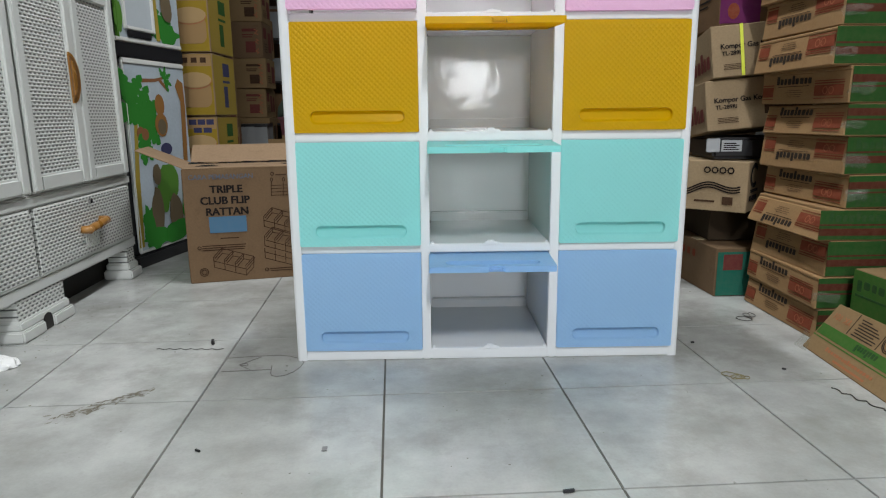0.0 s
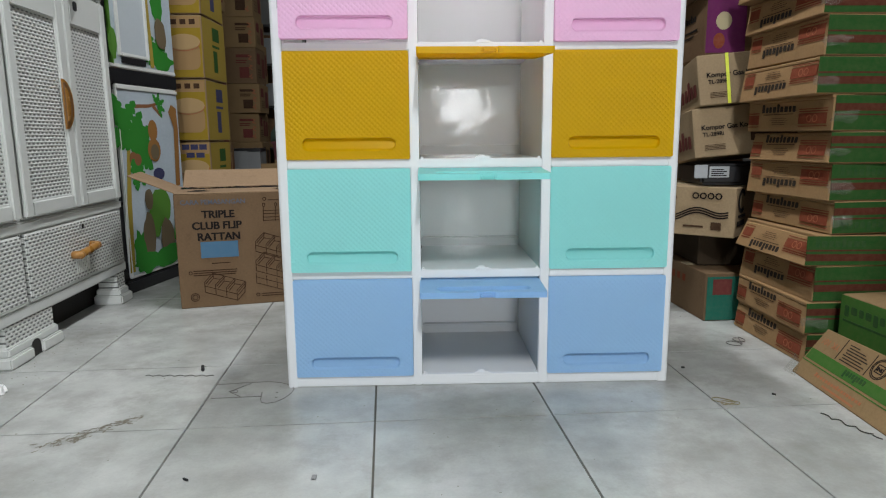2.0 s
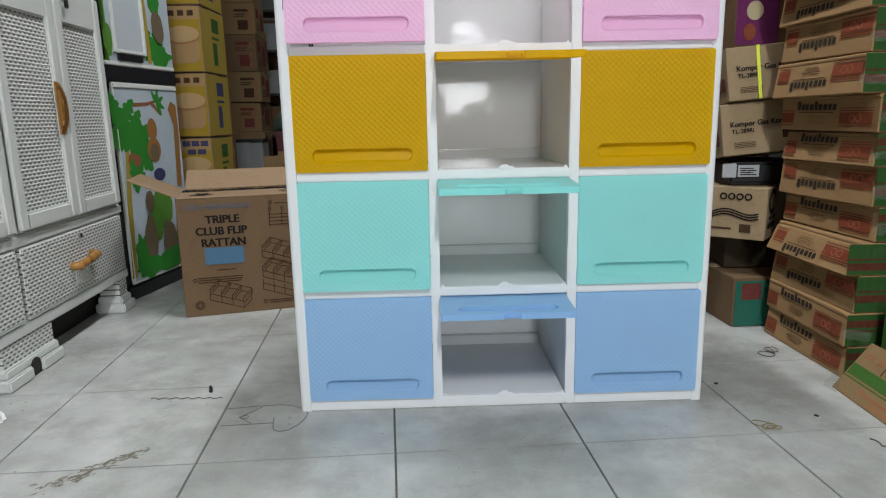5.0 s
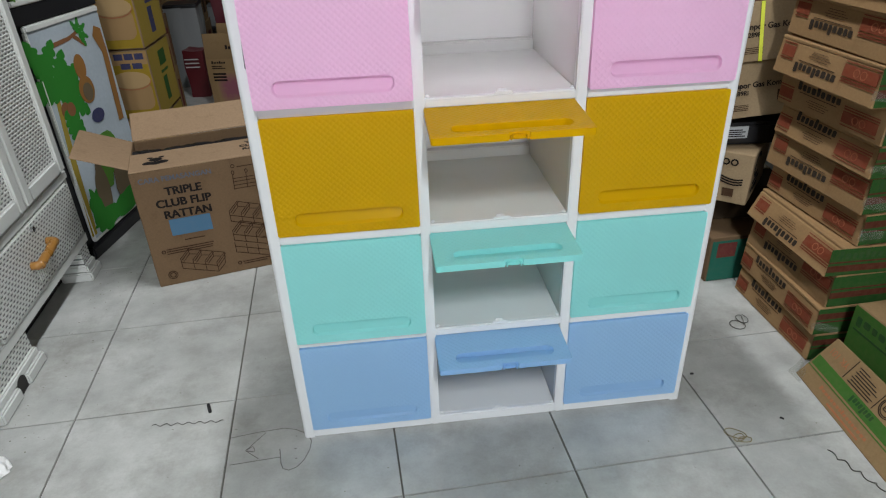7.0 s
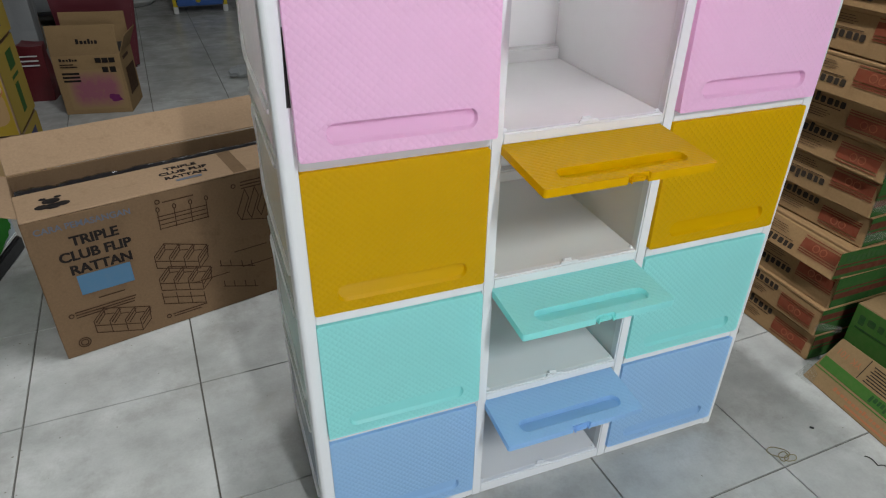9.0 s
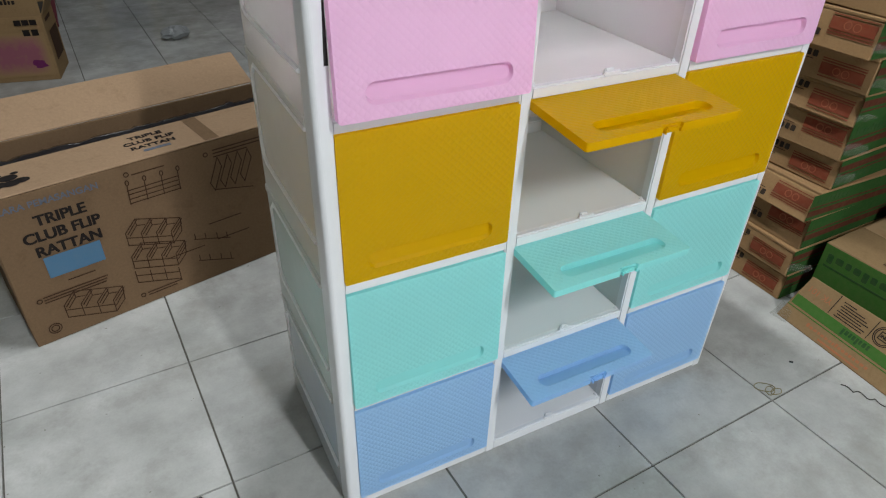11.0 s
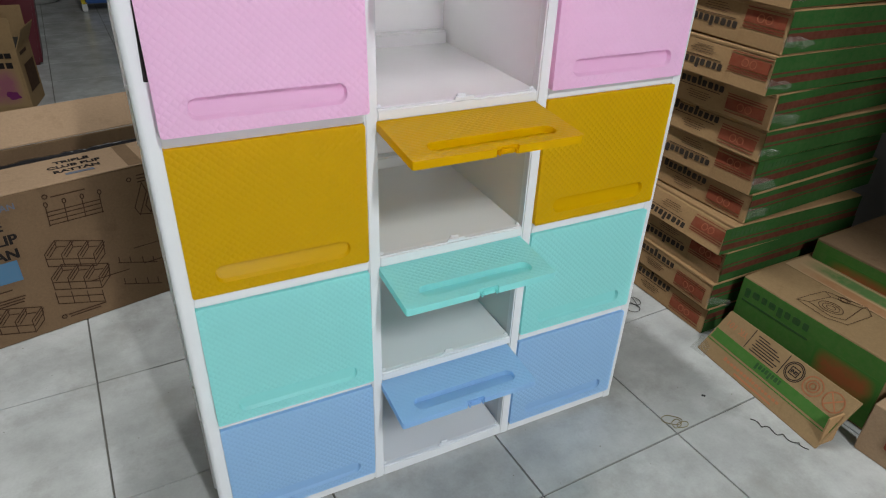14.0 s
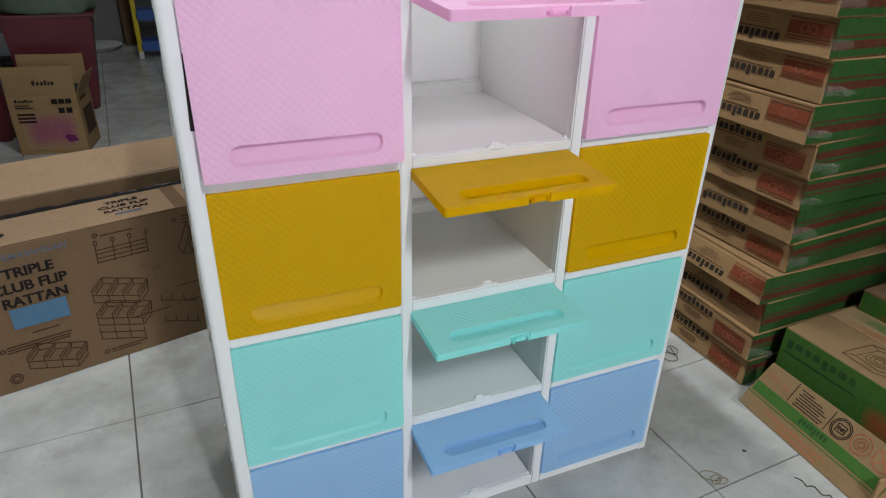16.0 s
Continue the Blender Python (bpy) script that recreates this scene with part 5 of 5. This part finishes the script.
WRAP = milky("plastic_wrap", (0.45, 0.47, 0.48), 0.25, 0.2, 0.6)
rng = random.Random(3)
for z in (0.147, 0.647, 1.147, 1.647):
    for k in range(3):
        h = rng.uniform(0.18, 0.36)
        g = thing("wrapped_package", "small package wrapped in clear plastic on the rack", "package", pose(-1.93 + 0.285 * k, 8.2, z), "wrapped goods on the rack")
        part("wrapped_parcel", board_box(0.25, 0.30, h, 300 + k, 0.02), rng.choice((WRAP, KRAFT_DARK, WRAP)), g)

# ---- the far end of the shop ----
mi = thing("open_carton", "open brown appliance carton with raised flaps and purple print", "box", pose(-1.183, 5.50, 0, 0, 0, -12))
part("box", board_box(0.40, 0.31, 0.375, 131, 0.004), KRAFT_MID, mi)
part("front_flap", board_box(0.40, 0.005, 0.18, 132, 0.003), KRAFT_MID, mi, m=pose(0, 0.0, 0.37, -8))
part("back_flap", board_box(0.40, 0.005, 0.20, 133, 0.003), KRAFT_MID, mi, m=pose(0, 0.305, 0.37, -4))
part("end_flap", board_box(0.005, 0.29, 0.13, 134, 0.003), KRAFT_MID, mi, m=pose(0.395, 0.01, 0.37, 0, 24, 0))
# flat dark sheet on top, painting the shade of the open carton's inside
part("hollow", boxes((0.01, 0.01, 0.376, 0.39, 0.30, 0.382)), DARK, mi)
f = pose(0, -0.0038, 0)
stuff(part("word_shape", soft_bars(word_blocks(0.16, 0.07, 0.13, 0.03, 6)), INK_BLACK, mi, m=pose(0, -0.004, 0.37, -8)))
stuff(part("small_print", bars(word_blocks(0.04, 0.338, 0.11, 0.018, 6) + [(0.04, 0.315, 0.12, 0.321), (0.04, 0.30, 0.14, 0.306), (0.04, 0.255, 0.14, 0.268), (0.04, 0.232, 0.14, 0.245), (0.04, 0.209, 0.14, 0.222)]), INK_BLACK, mi, m=f))
stuff(part("badge", bars([(0.25, 0.325, 0.285, 0.355), (0.29, 0.325, 0.325, 0.355), (0.33, 0.325, 0.365, 0.355), (0.28, 0.265, 0.315, 0.30), (0.325, 0.265, 0.36, 0.30)]), INK_BLACK, mi, m=f))
PINK_SMEAR = smear("pink_patch_on_board", (0.27, 0.178, 0.088), (0.25, 0.09, 0.12))
part("purple_stain", bars([(0.05, 0.03, 0.385, 0.285)], 0.0005), PINK_SMEAR, mi, m=f @ pose(0, 0.0004, 0))
part("violet_patch", plate(shape(0.32, 0.10, 0.035, 0.03, 16, 0.3, 4), -0.0012, 0), INK_PURPLE, mi, m=f)
stuff(part("side_print", bars([(0.04, 0.33, 0.18, 0.35), (0.06, 0.1, 0.26, 0.27)]), INK_BROWN, mi, m=pose(0.40, 0, 0, 0, 0, 90) @ pose(0, -0.0035, 0)))
MAROON = surface("maroon_plastic", (0.10, 0.012, 0.02), 0.45, vary=0.2)
tub = thing("storage_tub", "dark red plastic tub covered with a green cloth", "tub", pose(-1.25, 6.45, 0))
bm = bmesh.new()
b0 = [bm.verts.new(p) for p in ((0.05, 0.05, 0), (0.52, 0.05, 0), (0.52, 0.45, 0), (0.05, 0.45, 0))]
b1 = [bm.verts.new(p) for p in ((0, 0, 0.72), (0.60, 0, 0.72), (0.60, 0.5, 0.72), (0, 0.5, 0.72))]
bm.faces.new(b0[::-1])
bm.faces.new(b1)
for i in range(4):
    bm.faces.new((b0[i], b0[(i + 1) % 4], b1[(i + 1) % 4], b1[i]))
bmesh.ops.bevel(bm, geom=bm.edges[:], offset=0.02, segments=2, affect="EDGES")
part("body", bm, MAROON, tub)
part("rim", boxes((-0.015, -0.015, 0.70, 0.615, 0.515, 0.725), bevel=0.008), MAROON, tub)
CLOTH = surface("green_cloth", (0.075, 0.11, 0.08), 0.85, fine=300, broad=8, vary=0.3, relief=0.3)
bm = bmesh.new()
bmesh.ops.create_icosphere(bm, subdivisions=4, radius=1)
for v in bm.verts:
    w = noise.noise_vector(v.co * 2.2)
    v.co = Vector((v.co.x * 0.34, v.co.y * 0.28, max(-0.05, v.co.z) * 0.26)) + w * 0.035
tagged(part("green_cloth", bm, CLOTH, m=pose(-0.95, 6.70, 0.745), smooth=True), "crumpled green cloth heaped on a dark red tub", "cloth")
BLUE_P = surface("blue_rack_plastic", (0.03, 0.10, 0.34), 0.4, vary=0.15)
YEL_P = surface("yellow_rack_plastic", (0.55, 0.42, 0.01), 0.4, vary=0.15)
tray = thing("shoe_rack", "blue and yellow plastic tiered rack", "rack", pose(-0.36, 8.45, 0))
for x in (0.0, 0.50):
    part("post", boxes((x, 0, 0.06, x + 0.045, 0.05, 1.3), bevel=0.01), YEL_P, tray)
    part("foot", boxes((x - 0.002, -0.002, 0, x + 0.047, 0.052, 0.075), bevel=0.008), WARDROBE_WHITE, tray)
for z in (0.07, 0.38, 0.69, 1.0):
    part("tier", boxes((0.02, 0.01, z, 0.53, 0.34, z + 0.10), bevel=0.015), BLUE_P, tray)
    part("knob", boxes((0.23, -0.004, z + 0.035, 0.28, 0.012, z + 0.085), bevel=0.015), YEL_P, tray)
lid = thing("white_basin", "white plastic basin lying on the floor", "basin", pose(-0.80, 9.2, 0))
bm = bmesh.new()
bmesh.ops.create_cone(bm, cap_ends=True, segments=32, radius1=0.24, radius2=0.30, depth=0.05, matrix=pose(0, 0, 0.025))
bmesh.ops.bevel(bm, geom=bm.edges[:], offset=0.006, segments=2, affect="EDGES")
part("bowl", bm, WARDROBE_WHITE, lid)
rng = random.Random(8)
for k in (0, 1, 3, 4, 5):
    g = thing("stock_pile", "dim pile of plastic goods at the shop's far end", "goods", pose(-1.95 + 0.48 * k if k < 3 else 0.35 + 0.5 * (k - 3), 8.75 + rng.uniform(0, 0.2), 0), "goods at the far end")
    part("body", board_box(0.42, 0.5, rng.uniform(1.2, 2.1), 400 + k, 0.01), rng.choice((KRAFT_DARK, MAROON, BOARD_NEAR_BLACK)), g)
# plain brown box put in for the grey post at the back wall
g = thing("stock_pile", "narrow brown box standing in for a post by the back wall", "goods", pose(-0.47, 9.3, 0), "goods at the far end")
part("body", board_box(0.14, 0.25, 1.5, 409, 0.004), KRAFT_DARK, g)
RED_SACK = surface("red_sack_plastic", (0.10, 0.012, 0.016), 0.4, vary=0.2)
g = thing("red_bag", "standing red plastic bag with white stripes beside a carton", "bag", pose(-1.42, 5.86, 0, 0, 0, -8))
part("body", board_box(0.15, 0.14, 0.37, 410, 0.02), RED_SACK, g)
for k in range(3):
    part("stripe", boxes((0.01, -0.016, 0.24 + 0.03 * k, 0.12, -0.012, 0.248 + 0.03 * k)), WARDROBE_WHITE, g)
g = thing("clear_container", "clear plastic-wrapped container standing by the tub", "container", pose(-1.58, 6.2, 0))
part("body", board_box(0.26, 0.24, 0.64, 411, 0.02), WRAP, g)
part("lid", boxes((-0.01, -0.01, 0.635, 0.27, 0.25, 0.665), bevel=0.008), BLACK, g)
bag = thing("plastic_bag", "crumpled clear plastic bag lying on the floor", "bag", pose(-0.02, 5.95, 0))
bm = bmesh.new()
bmesh.ops.create_icosphere(bm, subdivisions=3, radius=1)
for v in bm.verts:
    w = noise.noise_vector(v.co * 3)
    v.co = Vector((v.co.x * 0.10, v.co.y * 0.07, (v.co.z + 0.9) * 0.04)) + w * 0.02
part("film", bm, WRAP, bag, m=pose(0, 0, 0.012))

# ---- litter on the floor ----
RUBBER = surface("rubber_band", (0.22, 0.18, 0.08), 0.5)
WIRE = surface("dark_wire", (0.05, 0.045, 0.04), 0.5)
PENCIL = surface("pencil_line", (0.16, 0.15, 0.14), 0.8)


def loop(cx, cy, rx, ry, turn, z, wob, n=28):
    c, s = math.cos(radians(turn)), math.sin(radians(turn))
    out = []
    for i in range(n):
        a = 2 * math.pi * i / n
        x, y = rx * math.cos(a) * (1 + wob * math.sin(2 * a)), ry * math.sin(a)
        out.append((cx + c * x - s * y, cy + s * x + c * y, z + 0.001 * math.sin(3 * a)))
    return out


for cx, cy, rx, ry, turn, z in ((0.884, 1.686, 0.030, 0.018, -40, 0.003), (0.884, 1.667, 0.018, 0.013, 20, 0.006), (0.895, 1.654, 0.019, 0.011, -10, 0.009)):
    tagged(part("rubber_band", tube(loop(cx, cy, rx, ry, turn, z, 0.1), 0.0013, closed=True), RUBBER), "thin olive-brown rubber band lying on the tiles", "rubber band", "rubber bands on the floor")
coil = [(1.176 + 0.026 * math.cos(a), 2.175 + 0.028 * math.sin(a), 0.003 + 0.0006 * a) for a in [i * 0.35 for i in range(19)]]
coil += [(1.207 + 0.019 * math.cos(a), 2.200 + 0.026 * math.sin(a), 0.007 + 0.0006 * a) for a in [1 + i * 0.35 for i in range(19)]]
tagged(part("wire_coil", tube(coil, 0.0014), WIRE), "small coil of thin dark wire on the tiles", "wire")
tagged(part("black_scrap", tube([(1.050, 1.722, 0.003), (1.058, 1.714, 0.003)], 0.003, 6), BLACK), "tiny black scrap on the floor", "scrap")
tagged(part("black_scrap", tube([(0.882, 1.958, 0.003), (0.892, 1.957, 0.003)], 0.0035, 6), BLACK), "tiny black scrap on the floor", "scrap")
wig = [(1.105 + 0.055 * f + 0.006 * math.sin(25 * f), 1.575 - 0.15 * f + 0.006 * math.cos(21 * f), 0.003) for f in [i / 24 for i in range(25)]]
tagged(part("wire", tube(wig, 0.0016), WIRE), "crooked piece of dark wire on the tiles", "wire")
wig = [(-0.86 + 0.22 * f, 2.045 - 0.02 * f + 0.005 * math.sin(40 * f), 0.0022) for f in [i / 40 for i in range(41)]]
tagged(part("thread", tube(wig, 0.0011), WIRE), "thin brown thread lying on the tiles", "thread")
tagged(part("pen_cap", tube([(-0.686, 2.07, 0.006), (-0.697, 2.105, 0.006)], 0.0055, 8), BLACK), "small black pen cap on the floor", "pen cap")
tagged(part("black_scrap", tube([(-0.527, 1.376, 0.003), (-0.516, 1.368, 0.003)], 0.003, 6), BLACK), "tiny black scrap on the floor", "scrap")
doodle = [(-0.606, 1.946), (-0.53, 1.955), (-0.446, 1.958), (-0.411, 1.946), (-0.388, 1.93), (-0.37, 1.911), (-0.362, 1.89), (-0.366, 1.857), (-0.381, 1.82), (-0.402, 1.795), (-0.425, 1.788), (-0.441, 1.797), (-0.448, 1.818), (-0.455, 1.874)]
tail = [(-0.596, 1.838), (-0.452, 1.842)]
beak = [(-0.503, 1.948), (-0.556, 1.886), (-0.515, 1.847)]
tagged(part("pencil_doodle", tube([(x, y, 0.001) for x, y in doodle], 0.0013, 4), PENCIL), "pencil doodle drawn on a floor tile", "drawing")
for chain in (tail, beak, [(-0.556, 1.886), (-0.536, 1.9), (-0.53, 1.888), (-0.53, 1.876), (-0.552, 1.884)], [(-0.412, 1.868), (-0.406, 1.866)], [(-0.408, 1.83), (-0.402, 1.828)]):
    tagged(part("pencil_stroke", tube([(x, y, 0.001) for x, y in chain], 0.0013, 4), PENCIL), "pencil stroke of a doodle on the tile", "drawing", "pencil strokes on the tile")
tagged(part("paper_scrap", boxes((-0.241, 1.350, 0.0005, -0.229, 1.370, 0.003), bevel=0.001), surface("grey_paper", (0.2, 0.2, 0.2), 0.8)), "small grey paper scrap on the floor", "scrap")
tagged(part("black_scrap", tube([(0.262, 1.150, 0.004), (0.285, 1.153, 0.004)], 0.004, 6), BLACK), "tiny black scrap on the floor", "scrap")
STAIN = surface("dry_mud", (0.185, 0.168, 0.13), 0.9, fine=120, vary=0.4)
rng = random.Random(4)
bm = bmesh.new()
for k in range(130):
    f = rng.choice((0.25, 0.5, 0.8)) + rng.gauss(0, 0.12)
    x, y = -0.93 + 0.18 * f + rng.gauss(0, 0.015), 1.56 + 0.175 * f + rng.gauss(0, 0.010)
    a, half, wide = 0.80 + rng.gauss(0, 0.6), rng.uniform(0.003, 0.014), rng.uniform(0.0008, 0.0036)
    c, n = math.cos(a), math.sin(a)
    outline = [(-1, 0), (-0.4, -1), (0.5, -0.8), (1, 0), (0.4, 1), (-0.5, 0.7)]
    bm.faces.new([bm.verts.new((x + c * half * u - n * wide * w, y + n * half * u + c * wide * w, 0.0005 + 0.000004 * k)) for u, w in outline])
tagged(part("mud_stain", bm, STAIN), "dry brown mud smear on the tiles", "stain", kind="stuff")
TISSUE = surface("tissue_paper", (0.78, 0.78, 0.77), 0.85, fine=60, vary=0.05, relief=0.3)
bm = bmesh.new()
bmesh.ops.create_icosphere(bm, subdivisions=4, radius=1)
for v in bm.verts:
    w = noise.noise_vector(v.co * 2.5)
    v.co = Vector((v.co.x * 0.10, v.co.y * 0.055, max(0, v.co.z) * 0.03)) + w * 0.014
    v.co.z = max(0.001, v.co.z)
tagged(part("tissue", bm, TISSUE, m=pose(-1.33, 1.935, 0)), "crumpled white tissue on the floor", "tissue")
rng = random.Random(9)
bm = bmesh.new()
for k in range(170):
    x, y = rng.uniform(-1.25, 1.2), rng.uniform(0.9, 3.0)
    if k > 90:
        x, y = -1.30 + abs(rng.gauss(0, 0.09)), rng.uniform(2.0, 3.1)
    r = rng.uniform(0.0005, 0.0017)
    box(bm, x, y, 0.0004, x + r * rng.uniform(1, 4), y + r * rng.uniform(0.8, 2), 0.0004 + r * 0.6)
tagged(part("dust_crumbs", bm, STAIN), "scattered crumbs of dirt on the tiles", "dirt", kind="stuff")

# ---- floor tiles ----
XS = [-2.607, -2.106, -1.605, -1.105, -0.604, -0.108, 0.378, 0.862, 1.348, 1.834, 2.32, 2.806]
SKEW = -0.018  # the columns lean a little to the left with depth
YS = [0.185, 0.671, 1.157, 1.641, 2.118, 2.607] + [2.607 + 0.49 * k for k in range(1, 15)]
JOINT = 0.0029


def tile_block(bm, x0, y0, x1, y1, rim=0.003):
    """One tile with softened upper edges, leaning with its column."""
    v = box(bm, x0, y0, -0.008, x1, y1, 0.0)
    for k, c in enumerate(v):
        if k > 3:
            c.co.x += rim if k % 2 == 0 else -rim
            c.co.y += rim if k in (4, 5) else -rim
        c.co.x += SKEW * (c.co.y - y0)


unit = bmesh.new()
tile_block(unit, 0.0, 0.0, 1.0, 1.0)
tile_mesh = bpy.data.meshes.new("tile")
unit.to_mesh(tile_mesh)
unit.free()
tile_mesh.materials.append(TILE)
# the rows towards the shop front, out of reach of the view, in one piece
front = bmesh.new()
for x0, x1 in zip(XS, XS[1:]):
    for k in range(19):
        y0 = YS[0] - 0.486 * (k + 1)
        dx = SKEW * (y0 - 1.641)
        tile_block(front, x0 + dx + JOINT / 2, y0 + JOINT / 2, x1 + dx - JOINT / 2, y0 + 0.486 - JOINT / 2, 0.0015)
stuff(part("front_tiles", front, TILE, floor))
for x0, x1 in zip(XS, XS[1:]):
    for y0, y1 in zip(YS, YS[1:]):
        ob = new("tile", tile_mesh)
        ob.parent = floor
        ob.matrix_local = Matrix.LocRotScale((x0 + SKEW * (y0 - 1.641) + JOINT / 2, y0 + JOINT / 2, 0), None, (x1 - x0 - JOINT, y1 - y0 - JOINT, 1))
